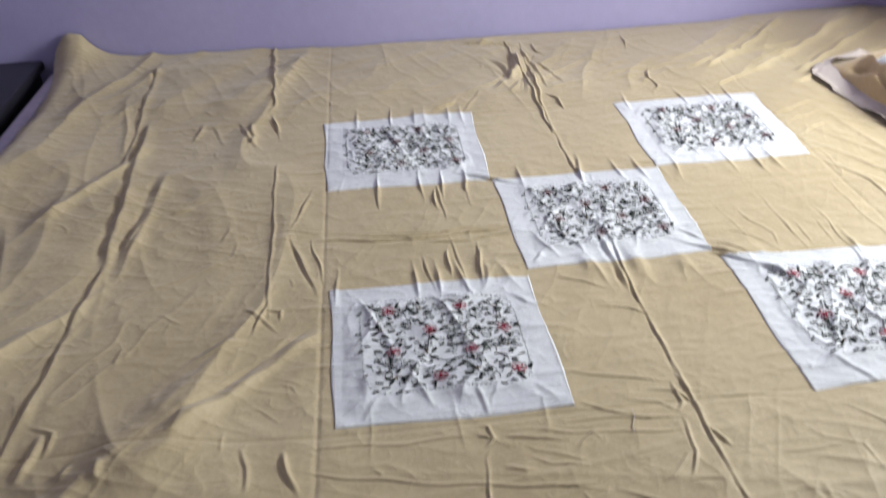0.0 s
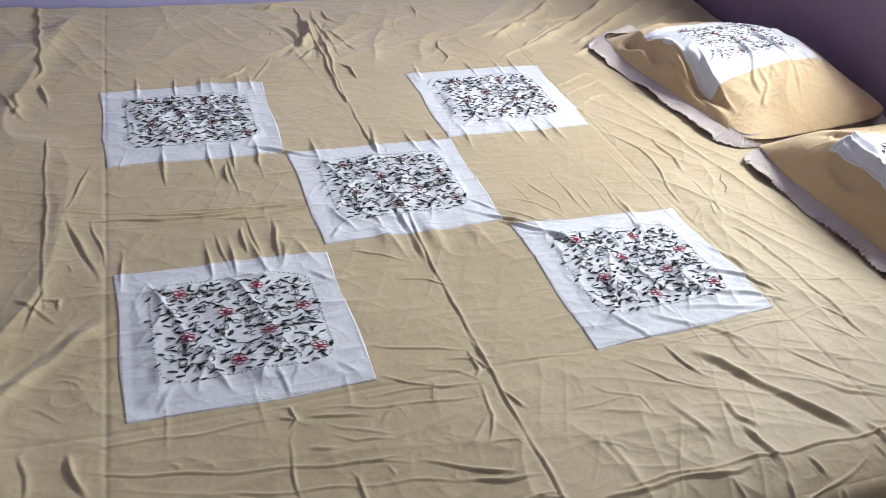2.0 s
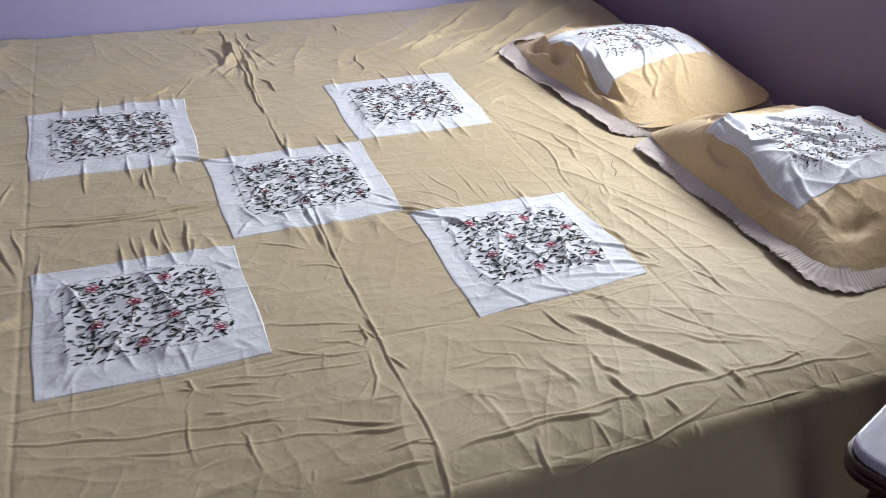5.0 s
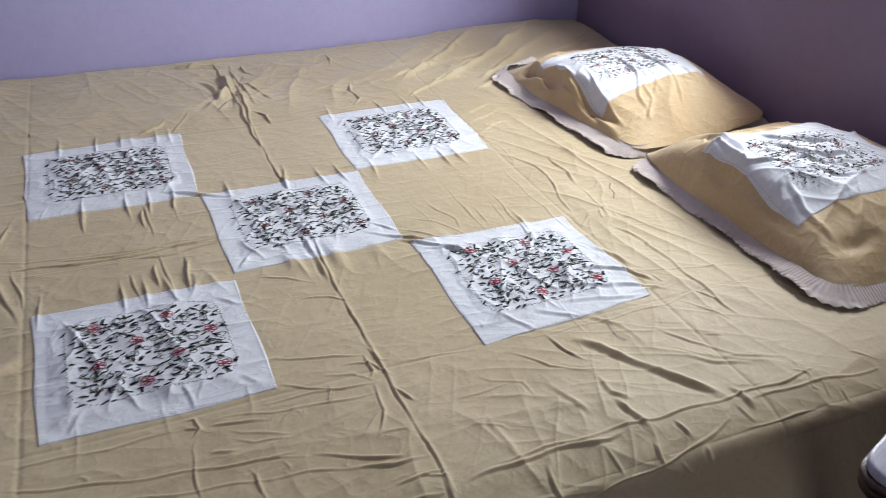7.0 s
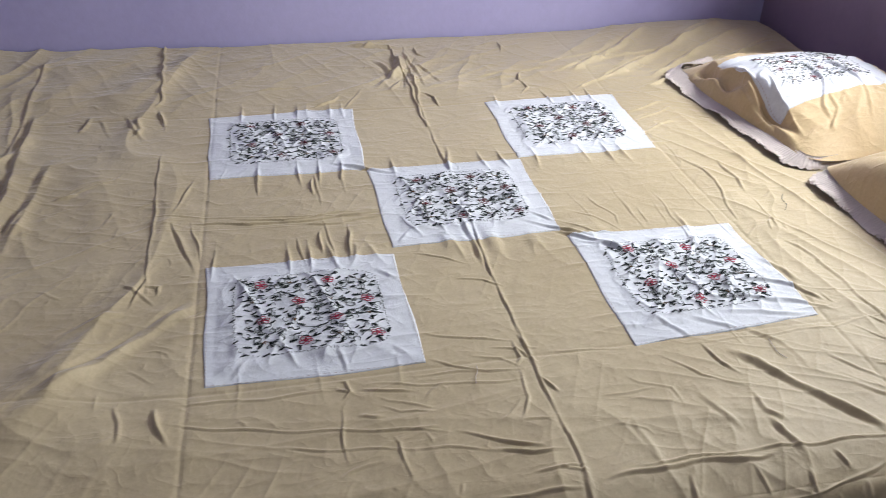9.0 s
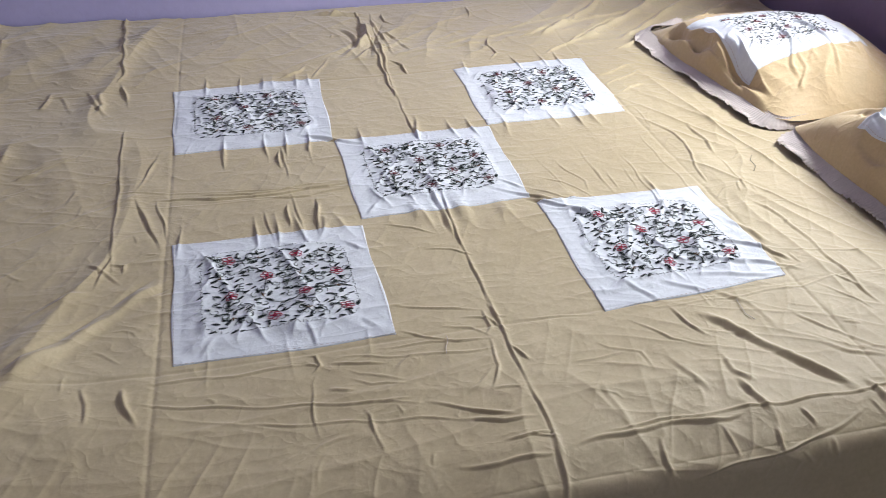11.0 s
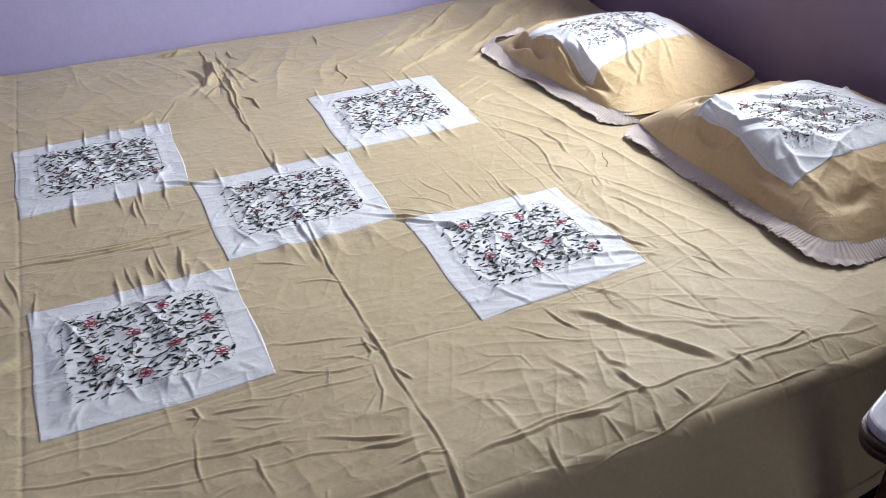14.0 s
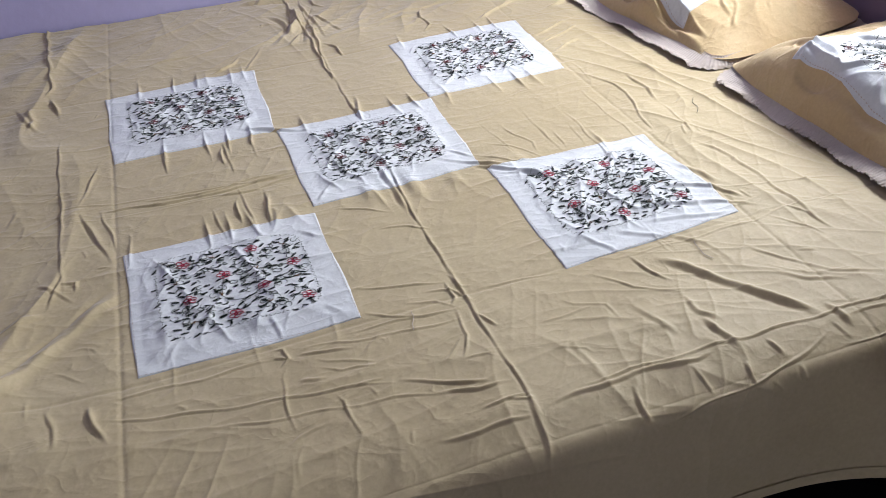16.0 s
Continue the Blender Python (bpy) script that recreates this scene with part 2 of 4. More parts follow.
def fold(z, x, y, points, w, h):
    """Adds a sharp fold of half-width w and height h along a broken line, steeper on the side away from the window."""
    px = [p[0] for p in points]
    py = [p[1] for p in points]
    pad = 6 * w + 0.01
    near = np.nonzero((x > min(px) - pad) & (x < max(px) + pad) & (y > min(py) - pad) & (y < max(py) + pad))[0]
    if not len(near):
        return z
    qx, qy = x[near], y[near]
    # the hand of the cloth makes the line wander a little
    qx, qy = qx + 0.0022 * np.sin(qy * 61 + px[0] * 40), qy + 0.0022 * np.sin(qx * 57 + py[0] * 40)
    best, d, s, run = np.full(len(near), 9.0), np.zeros(len(near)), np.zeros(len(near)), 0.0
    for (ax, ay), (bx, by) in zip(points, points[1:]):
        n = math.hypot(bx - ax, by - ay)
        ux, uy = (bx - ax) / n, (by - ay) / n
        k = np.clip((qx - ax) * ux + (qy - ay) * uy, 0, n)
        ex, ey = qx - ax - k * ux, qy - ay - k * uy
        e = np.hypot(ex, ey)
        away = 1.0 if -uy * ((ax + bx) / 2 - 1.3) + ux * ((ay + by) / 2 - 0.05) > 0 else -1.0
        m = e < best
        best[m], d[m], s[m] = e[m], (away * np.where(-ex * uy + ey * ux > 0, e, -e))[m], run + k[m]
        run += n
    end = np.clip(np.minimum(s, run - s) / min(0.06, 0.4 * run) + 0.12, 0, 1)
    end = end * end * (3 - 2 * end)
    uneven = 0.75 + 0.25 * np.sin(s * 47 + px[0] * 91) * np.sin(s * 17 + py[-1] * 31)
    ridge = (1 + (d / w) ** 2) ** -1.6
    z[near] += 1.08 * h * end * uneven * (0.9 * ridge - 0.30 * np.exp(-((d - 1.5 * w) / (0.7 * w)) ** 2))
    return z


S = 0.33
EDGE_Y, EDGE_X, ROUND = -0.792, -1.165, 0.032
TOP = 0.5
PATCHES = [(-S, S), (S, S), (0, 0), (-S, -S), (S, -S)]
# corners of the sewn patches: near foot, near head, far head, far foot
QUADS = [((-0.497, 0.163), (-0.169, 0.165), (-0.166, 0.508), (-0.508, 0.492)),
         ((0.162, 0.167), (0.490, 0.167), (0.503, 0.497), (0.166, 0.495)),
         ((-0.161, -0.158), (0.163, -0.153), (0.167, 0.165), (-0.169, 0.165)),
         ((-0.477, -0.485), (-0.151, -0.488), (-0.160, -0.175), (-0.486, -0.168)),
         ((0.164, -0.505), (0.492, -0.483), (0.485, -0.176), (0.167, -0.168))]


def sheet_relief(x, y):
    """Height of the bedsheet's cloth over the mattress."""
    x, y = np.asarray(x, float), np.asarray(y, float)
    shape = x.shape
    x, y = x.ravel(), y.ravel()
    z = 0.008 * (lattice(x * 2.2 + 3, y * 2.2 + 9, 3) - 0.5) + 0.005 * (lattice(x * 5 + 3, y * 5 + 9, 4) - 0.5)
    inner = np.clip((0.60 - np.maximum(np.abs(x), np.abs(y))) / 0.10, 0, 1)
    loose = 1 - 0.8 * inner
    some = lambda f, sd: np.clip(lattice(x * f + sd, y * f, sd) * 2 - 0.7, 0, 1)
    # broad slack folds towards the foot of the bed
    foot = np.clip((-0.50 - x) / 0.2, 0, 1)
    z += foot * (0.013 * ripple(x, y, 80, 0.40, 0.15, 21, 2.0) + 0.011 * ripple(x, y, 62, 0.30, 0.09, 22, 1.8) * some(4, 23) + 0.005 * ripple(x, y, 105, 0.22, 0.08, 24, 4) * some(4, 25))
    # thin pulled and pressed wrinkles over the whole cloth
    for deg, along, across, high, sharp, sd in ((8, 0.45, 0.13, 0.0022, 8, 31), (98, 0.40, 0.14, 0.0024, 8, 33), (35, 0.25, 0.09, 0.0016, 6, 37), (140, 0.25, 0.09, 0.0016, 6, 39)):
        z += loose * high * ripple(x, y, deg, along, across, sd, sharp) * some(3, sd + 1)
    z += (0.35 + 0.65 * loose) * 0.0016 * ripple(x, y, 65, 0.10, 0.035, 35, 5) * some(4, 36)
    z += (0.35 + 0.65 * loose) * 0.0014 * ripple(x, y, 160, 0.12, 0.030, 38, 5) * some(5, 40)
    # slanting folds at the far head corner
    corner = spot(x, y, 0.85, 0.82, 0.33, 0.22)
    z += 0.024 * spot(x, y, 0.95, 0.96, 0.30, 0.14)
    z += corner * (0.018 * ripple(x, y, 42, 0.50, 0.10, 41, 1.8) + 0.006 * ripple(x, y, 38, 0.40, 0.07, 42, 6))
    # folds between the patches and the pillows, and down to the near edge
    head = spot(x, y, 0.62, -0.05, 0.15, 0.45)
    z += head * (0.006 * ripple(x, y, 100, 0.30, 0.09, 43, 5) + 0.004 * ripple(x, y, 120, 0.20, 0.05, 44, 4))
    near_head = spot(x, y, 0.46, -0.62, 0.30, 0.13) + spot(x, y, 0.64, -0.42, 0.10, 0.14)
    z += near_head * (0.0030 * ripple(x, y, 122, 0.30, 0.075, 45, 3) + 0.0012 * ripple(x, y, 150, 0.16, 0.030, 46, 4))
    near = np.clip((-0.50 - y) / 0.1, 0, 1) * np.clip((0.5 - x) / 0.3, 0, 1)
    z += near * (0.0016 * ripple(x, y, 170, 0.60, 0.07, 47, 5) + 0.0010 * ripple(x, y, 84, 0.30, 0.10, 50, 5))
    far = 0.6 * np.clip((y - 0.52) / 0.1, 0, 1) * np.clip((1.02 - y) / 0.12, 0.1, 1) * np.clip((0.8 - x) / 0.1, 0, 1)
    z += far * (0.007 * ripple(x, y, 70, 0.20, 0.11, 48, 2) + 0.004 * ripple(x, y, 35, 0.16, 0.07, 51, 3) + 0.003 * ripple(x, y, 115, 0.12, 0.05, 52, 3))
    # the far foot corner stands up in a point
    z += 0.075 * np.exp(-np.hypot((x + 1.175) / 0.045, (y - 1.02) / 0.09) ** 1.1)
    z += 0.012 * np.clip((-1.0 - x) / 0.2, 0, 1)
    # soft rim of the mattress
    z -= 0.014 * np.clip((-0.735 - y) / 0.06, 0, 1) ** 1.5
    # seams of the patchwork
    for s0 in (-0.497, 0.497):
        z -= 0.0011 * np.exp(-((x - s0) / 0.0035) ** 2) + 0.0011 * np.exp(-((y - s0) / 0.0035) ** 2)
    # gathers beside the patch edges
    for cx, cy in PATCHES:
        for sgn in (-1, 1):
            dy = np.abs(y - (cy + sgn * S / 2))
            m = (np.abs(x - cx) < S / 2) & (dy < 0.13)
            g = ripple(x[m], y[m], 90, 0.16, 0.040, int(60 + cx * 10 + cy * 20 + sgn), 7)
            z[m] += (0.0014 if sgn < 0 and cy < -0.1 else 0.0050) * g * np.exp(-(dy[m] / 0.040) ** 2) * np.clip((S / 2 - np.abs(x[m] - cx)) / 0.03, 0, 1)
            dx = np.abs(x - (cx + sgn * S / 2))
            m = (np.abs(y - cy) < S / 2) & (dx < 0.12)
            g = ripple(x[m], y[m], 0, 0.14, 0.050, int(90 + cx * 10 + cy * 20 + sgn), 4)
            z[m] += 0.0032 * g * np.exp(-(dx[m] / 0.04) ** 2) * np.clip((S / 2 - np.abs(y[m] - cy)) / 0.03, 0, 1)
        # puckered ground of the embroidery
        m = (np.abs(x - cx) < S / 2 - 0.02) & (np.abs(y - cy) < S / 2 - 0.02)
        fade = np.clip((S / 2 - 0.03 - np.maximum(np.abs(x[m] - cx), np.abs(y[m] - cy))) / 0.03, 0, 1)
        z[m] += fade * (0.0036 * ripple(x[m], y[m], 15, 0.045, 0.024, 71, 2) + 0.0036 * ripple(x[m], y[m], 110, 0.07, 0.035, 72, 4) + 0.003 * ripple(x[m], y[m], 60, 0.08, 0.04, 73, 5))
    # long middle fold from the far edge to the near edge
    c = lambda *a, **k: crease(z, x, y, *a, **k)
    c(0.025, 0.97, 0.000, 0.40, 0.007, 0.010, side=0.002)
    c(0.000, 0.45, 0.004, 0.10, 0.007, 0.008, side=0.004)
    c(0.000, 0.12, 0.000, -0.12, 0.006, 0.004)
    c(0.000, -0.05, 0.000, -0.45, 0.0065, 0.011, side=0.002)
    c(0.000, -0.38, 0.008, -0.78, 0.0065, 0.010, side=0.002)
    c(0.008, -0.70, -0.010, -0.95, 0.010, 0.012)
    # bunched knot near the far edge
    c(-0.09, 0.62, 0.00, 0.90, 0.026, 0.036, bend=-0.03, wide=1.3)
    c(-0.03, 0.60, 0.05, 0.88, 0.016, -0.020)
    c(-0.05, 0.64, -0.07, 0.84, 0.024, 0.026, bend=-0.02)
    c(-0.01, 0.64, 0.09, 0.72, 0.016, 0.016)
    c(0.05, 0.78, 0.09, 0.64, 0.014, 0.014)
    c(-0.06, 0.60, -0.01, 0.68, 0.020, 0.022)
    c(-0.14, 0.99, 0.03, 0.93, 0.035, 0.030)
    c(0.04, 0.62, 0.02, 0.92, 0.013, 0.018)
    c(-0.11, 0.94, 0.02, 1.02, 0.025, 0.022)
    # pressed folds that cross the bed
    c(-0.62, 0.03, -0.10, -0.045, 0.007, 0.007, side=0.003)
    c(-0.60, -0.03, -0.16, -0.06, 0.006, 0.004)
    # pulled corners of the patches
    c(0.32, 0.02, 0.32, -0.17, 0.007, 0.008)
    c(0.22, 0.02, 0.24, -0.16, 0.006, 0.005)
    c(0.38, -0.06, 0.37, -0.17, 0.006, 0.005)
    c(0.14, -0.14, 0.27, -0.25, 0.014, 0.020, side=0.006)
    c(0.09, -0.09, 0.22, -0.19, 0.013, 0.018)
    c(-0.014, -0.07, -0.006, -0.24, 0.016, 0.022)
    c(0.020, 0.26, 0.006, 0.13, 0.013, 0.016)
    c(-0.25, 0.21, -0.10, 0.13, 0.014, 0.016, side=0.005)
    # far strip
    c(-0.63, 0.56, -0.60, 0.42, 0.010, 0.009)
    c(-0.70, 0.52, -0.64, 0.36, 0.013, 0.013)
    c(-0.76, 0.52, -0.72, 0.40, 0.013, 0.010)
    c(-0.19, 0.50, -0.13, 0.62, 0.012, 0.012)
    # foot end
    c(-0.95, 0.97, -0.92, 0.33, 0.014, 0.016, side=0.006)
    c(-0.91, 0.58, -0.87, -0.06, 0.016, 0.018, side=0.007, wide=1.8)
    c(-0.87, -0.02, -0.90, -0.60, 0.014, 0.017, side=0.007)
    c(-0.82, 0.30, -0.84, -0.10, 0.020, 0.014, wide=1.8)
    c(-0.60, 0.30, -0.58, -0.24, 0.008, 0.010)
    c(-0.56, 0.02, -0.52, 0.18, 0.009, 0.010)
    c(-0.56, 0.02, -0.505, -0.18, 0.010, 0.012, side=0.005)
    c(-0.70, -0.50, -0.49, -0.265, 0.020, 0.020, side=0.008, wide=1.8)
    c(-0.80, 0.12, -0.66, 0.20, 0.010, 0.009)
    c(-0.62, -0.20, -0.56, -0.27, 0.010, 0.010)
    c(-0.58, -0.18, -0.60, -0.28, 0.009, 0.010)
    c(-0.28, 0.17, -0.275, 0.02, 0.007, 0.009)
    c(-0.275, -0.02, -0.26, -0.22, 0.007, 0.010)
    c(-0.23, 0.17, -0.22, 0.06, 0.008, 0.008)
    c(-0.23, -0.05, -0.235, -0.19, 0.008, 0.012)
    c(-0.40, 0.17, -0.395, 0.08, 0.007, 0.007)
    c(-0.33, -0.08, -0.31, -0.21, 0.007, 0.008)
    # sharp folds, each along its own broken line
    f = lambda w, h, *points: fold(z, x, y, points, w, h)
    # folds along the near strip
    f(0.0026, 0.0023, (-0.521, -0.512), (-0.419, -0.519), (-0.287, -0.520))
    f(0.0026, 0.0038, (-0.257, -0.523), (-0.214, -0.538), (-0.176, -0.544))
    f(0.0021, 0.0030, (-0.520, -0.555), (-0.389, -0.585), (-0.290, -0.605), (-0.216, -0.616), (-0.138, -0.635))
    f(0.0026, 0.0053, (-0.141, -0.634), (-0.084, -0.660), (-0.026, -0.687))
    f(0.0026, 0.0045, (-0.104, -0.676), (-0.047, -0.689), (0.000, -0.694))
    f(0.0021, 0.0023, (-0.392, -0.619), (-0.292, -0.639), (-0.224, -0.650), (-0.153, -0.661), (-0.083, -0.680))
    f(0.0026, 0.0045, (-0.128, -0.749), (-0.073, -0.757), (0.005, -0.753))
    f(0.0021, 0.0038, (-0.290, -0.499), (-0.273, -0.503), (-0.270, -0.526), (-0.285, -0.541))
    f(0.0021, 0.0038, (-0.291, -0.519), (-0.271, -0.524))
    f(0.0021, 0.0023, (-0.275, -0.539), (-0.287, -0.563), (-0.286, -0.594), (-0.288, -0.636), (-0.288, -0.675))
    f(0.0021, 0.0030, (-0.225, -0.623), (-0.215, -0.640), (-0.214, -0.685), (-0.210, -0.713))
    f(0.0021, 0.0023, (-0.237, -0.540), (-0.218, -0.558), (-0.158, -0.584))
    f(0.0021, 0.0030, (-0.234, -0.560), (-0.208, -0.583), (-0.163, -0.592))
    # crumpled crossing of the pressed folds
    f(0.0021, 0.0039, (-0.154, -0.411), (-0.080, -0.439), (-0.013, -0.453))
    f(0.0021, 0.0039, (-0.151, -0.477), (-0.111, -0.501), (-0.070, -0.518), (-0.021, -0.527))
    f(0.0020, 0.0024, (-0.192, -0.509), (-0.111, -0.515), (-0.053, -0.521))
    f(0.0021, 0.0024, (-0.248, -0.514), (-0.173, -0.530), (-0.094, -0.543), (-0.011, -0.547))
    f(0.0021, 0.0032, (-0.023, -0.521), (-0.024, -0.587), (-0.037, -0.609), (-0.051, -0.630))
    f(0.0021, 0.0024, (-0.051, -0.630), (-0.006, -0.636))
    f(0.0021, 0.0039, (-0.001, -0.545), (0.024, -0.587))
    f(0.0026, 0.0039, (-0.014, -0.452), (-0.011, -0.498), (-0.027, -0.519))
    f(0.0021, 0.0032, (-0.053, -0.466), (-0.012, -0.477), (0.009, -0.519))
    f(0.0021, 0.0024, (-0.092, -0.477), (-0.044, -0.494), (-0.012, -0.526))
    f(0.0026, 0.0039, (-0.006, -0.433), (0.005, -0.473), (0.024, -0.479))
    f(0.0021, 0.0024, (0.029, -0.488), (0.081, -0.497), (0.163, -0.505))
    f(0.0021, 0.0039, (-0.061, -0.726), (-0.011, -0.718), (0.012, -0.722))
    f(0.0021, 0.0032, (-0.028, -0.716), (0.013, -0.734))
    # folds along the mattress edge
    f(0.0030, 0.0048, (0.024, -0.749), (0.073, -0.744), (0.133, -0.741), (0.184, -0.741), (0.242, -0.747), (0.272, -0.744))
    f(0.0020, 0.0036, (0.077, -0.735), (0.146, -0.733), (0.223, -0.735), (0.313, -0.738), (0.410, -0.737), (0.480, -0.738), (0.563, -0.739), (0.626, -0.731))
    f(0.0020, 0.0030, (0.468, -0.752), (0.551, -0.752), (0.632, -0.758), (0.723, -0.765))
    f(0.0020, 0.0036, (0.441, -0.789), (0.512, -0.795), (0.565, -0.795))
    f(0.0025, 0.0030, (0.162, -0.832), (0.221, -0.819), (0.307, -0.809), (0.356, -0.793), (0.437, -0.765))
    f(0.0030, 0.0042, (0.344, -0.747), (0.353, -0.780))
    f(0.0030, 0.0042, (0.300, -0.769), (0.294, -0.820))
    f(0.0035, 0.0036, (0.366, -0.793), (0.371, -0.845))
    f(0.0035, 0.0048, (0.140, -0.755), (0.137, -0.807), (0.137, -0.827))
    f(0.0025, 0.0030, (0.229, -0.753), (0.232, -0.805))
    f(0.0030, 0.0030, (0.449, -0.750), (0.463, -0.787))
    f(0.0020, 0.0030, (0.574, -0.722), (0.594, -0.740), (0.595, -0.759))
    f(0.0020, 0.0030, (0.596, -0.732), (0.583, -0.764), (0.596, -0.775))
    f(0.0020, 0.0030, (0.606, -0.753), (0.598, -0.789))
    f(0.0020, 0.0030, (0.625, -0.776), (0.623, -0.806))
    f(0.0020, 0.0030, (0.695, -0.718), (0.725, -0.745))
    # slanting folds from the near head patch to the edge
    f(0.0078, 0.0078, (0.299, -0.531), (0.336, -0.571), (0.363, -0.623), (0.408, -0.674), (0.431, -0.710), (0.447, -0.743))
    f(0.0054, 0.0060, (0.463, -0.719), (0.474, -0.771))
    f(0.0054, 0.0060, (0.293, -0.681), (0.294, -0.713), (0.304, -0.754))
    f(0.0030, 0.0036, (0.266, -0.509), (0.281, -0.561), (0.295, -0.592))
    f(0.0024, 0.0024, (0.192, -0.526), (0.237, -0.586), (0.297, -0.617))
    f(0.0048, 0.0036, (0.291, -0.626), (0.293, -0.670), (0.317, -0.698))
    f(0.0054, 0.0024, (0.217, -0.606), (0.227, -0.653), (0.243, -0.703))
    f(0.0024, 0.0018, (0.126, -0.563), (0.143, -0.585), (0.182, -0.601), (0.185, -0.646))
    f(0.0024, 0.0018, (0.071, -0.603), (0.138, -0.597), (0.169, -0.598))
    f(0.0024, 0.0018, (0.073, -0.658), (0.114, -0.676), (0.119, -0.689))
    f(0.0054, 0.0024, (0.104, -0.647), (0.107, -0.710), (0.112, -0.747))
    f(0.0036, 0.0024, (0.442, -0.555), (0.475, -0.613), (0.524, -0.661), (0.600, -0.700))
    f(0.0042, 0.0024, (0.430, -0.616), (0.479, -0.663), (0.541, -0.692))
    f(0.0054, 0.0024, (0.344, -0.473), (0.393, -0.532), (0.407, -0.605))
    # folds between the patches and the pillows
    f(0.0019, 0.0018, (0.472, 0.065), (0.466, -0.040), (0.471, -0.140), (0.470, -0.246))
    f(0.0028, 0.0036, (0.515, 0.123), (0.540, 0.047), (0.549, -0.005), (0.530, -0.071), (0.513, -0.147), (0.510, -0.175))
    f(0.0039, 0.0048, (0.593, 0.084), (0.596, 0.009), (0.586, -0.073))
    f(0.0022, 0.0024, (0.586, -0.073), (0.580, -0.167), (0.560, -0.241))
    f(0.0039, 0.0030, (0.554, -0.248), (0.583, -0.321), (0.587, -0.402), (0.588, -0.466), (0.592, -0.537), (0.594, -0.579))
    f(0.0055, 0.0036, (0.476, -0.303), (0.497, -0.347), (0.516, -0.400))
    f(0.0044, 0.0060, (0.487, -0.386), (0.521, -0.444))
    f(0.0039, 0.0030, (0.423, -0.417), (0.475, -0.442), (0.534, -0.474))
    f(0.0019, 0.0018, (0.483, -0.395), (0.569, -0.426), (0.668, -0.442), (0.734, -0.463))
    f(0.0019, 0.0018, (0.250, -0.511), (0.373, -0.514), (0.498, -0.509), (0.601, -0.495), (0.701, -0.511))
    f(0.0022, 0.0024, (0.554, -0.480), (0.589, -0.526), (0.595, -0.576))
    f(0.0022, 0.0024, (0.524, -0.504), (0.547, -0.534), (0.576, -0.588))
    f(0.0022, 0.0024, (0.397, -0.020), (0.394, -0.129), (0.388, -0.240))
    f(0.0022, 0.0024, (0.256, -0.007), (0.263, -0.064), (0.284, -0.113), (0.280, -0.153))
    f(0.0022, 0.0018, (0.189, -0.067), (0.243, -0.111), (0.289, -0.196))
    f(0.0022, 0.0018, (0.342, -0.082), (0.334, -0.155))
    f(0.0022, 0.0018, (0.516, 0.197), (0.513, 0.077))
    f(0.0022, 0.0018, (0.496, -0.230), (0.534, -0.198), (0.577, -0.192))
    # pressed folds between the foot patches
    f(0.0023, 0.0055, (-0.526, -0.007), (-0.434, -0.023), (-0.340, -0.034), (-0.240, -0.029), (-0.147, -0.021))
    f(0.0022, 0.0040, (-0.452, 0.001), (-0.349, -0.024), (-0.248, -0.012), (-0.190, -0.009))
    f(0.0022, 0.0040, (-0.340, -0.042), (-0.243, -0.054), (-0.143, -0.036))
    f(0.0022, 0.0035, (-0.127, -0.181), (-0.072, -0.202), (-0.035, -0.232))
    f(0.0022, 0.0040, (-0.522, -0.001), (-0.508, -0.065), (-0.493, -0.152))
    f(0.0024, 0.0050, (-0.286, 0.149), (-0.289, 0.067))
    f(0.0024, 0.0050, (-0.283, -0.072), (-0.286, -0.157))
    f(0.0024, 0.0050, (-0.228, -0.074), (-0.236, -0.173))
    f(0.0022, 0.0035, (-0.071, -0.274), (-0.025, -0.282), (0.010, -0.306))
    f(0.0022, 0.0035, (0.161, -0.110), (0.220, -0.167), (0.281, -0.187))
    # broad folds at the far head corner
    f(0.0130, 0.0160, (0.55, 0.62), (0.80, 0.80), (1.05, 0.98))
    f(0.0110, 0.0140, (0.66, 0.60), (0.90, 0.78), (1.12, 0.93))
    f(0.0110, 0.0130, (0.45, 0.66), (0.66, 0.84), (0.80, 0.99))
    f(0.0120, 0.0150, (0.72, 0.58), (0.98, 0.72), (1.15, 0.82))
    f(0.0080, 0.0090, (0.60, 0.52), (0.78, 0.63))
    # soft pulls in the margins of the near patches
    f(0.0060, 0.0045, (0.36, -0.400), (0.44, -0.430), (0.50, -0.450))
    f(0.0050, 0.0040, (0.33, -0.440), (0.42, -0.465), (0.49, -0.475))
    f(0.0060, 0.0040, (0.28, -0.450), (0.35, -0.490))
    f(0.0050, 0.0045, (0.40, -0.360), (0.47, -0.385), (0.53, -0.420))
    f(0.0050, 0.0035, (0.22, -0.430), (0.26, -0.500))
    f(0.0050, 0.0040, (0.18, -0.190), (0.24, -0.230), (0.28, -0.290))
    f(0.0050, 0.0030, (-0.41, -0.430), (-0.44, -0.475))
    f(0.0040, 0.0035, (-0.28, -0.430), (-0.27, -0.490))
    f(0.0050, 0.0030, (-0.20, -0.430), (-0.17, -0.470))
    f(0.0050, 0.0035, (-0.20, -0.220), (-0.16, -0.260))
    f(0.0040, 0.0035, (0.12, -0.070), (0.16, -0.120))
    f(0.0040, 0.0030, (-0.12, -0.110), (-0.15, -0.150))
    # far strip
    f(0.0030, 0.0069, (-0.016, 0.966), (-0.009, 0.830), (-0.003, 0.672), (-0.004, 0.540), (-0.002, 0.362))
    f(0.0030, 0.0069, (0.014, 0.716), (0.013, 0.612), (0.005, 0.543))
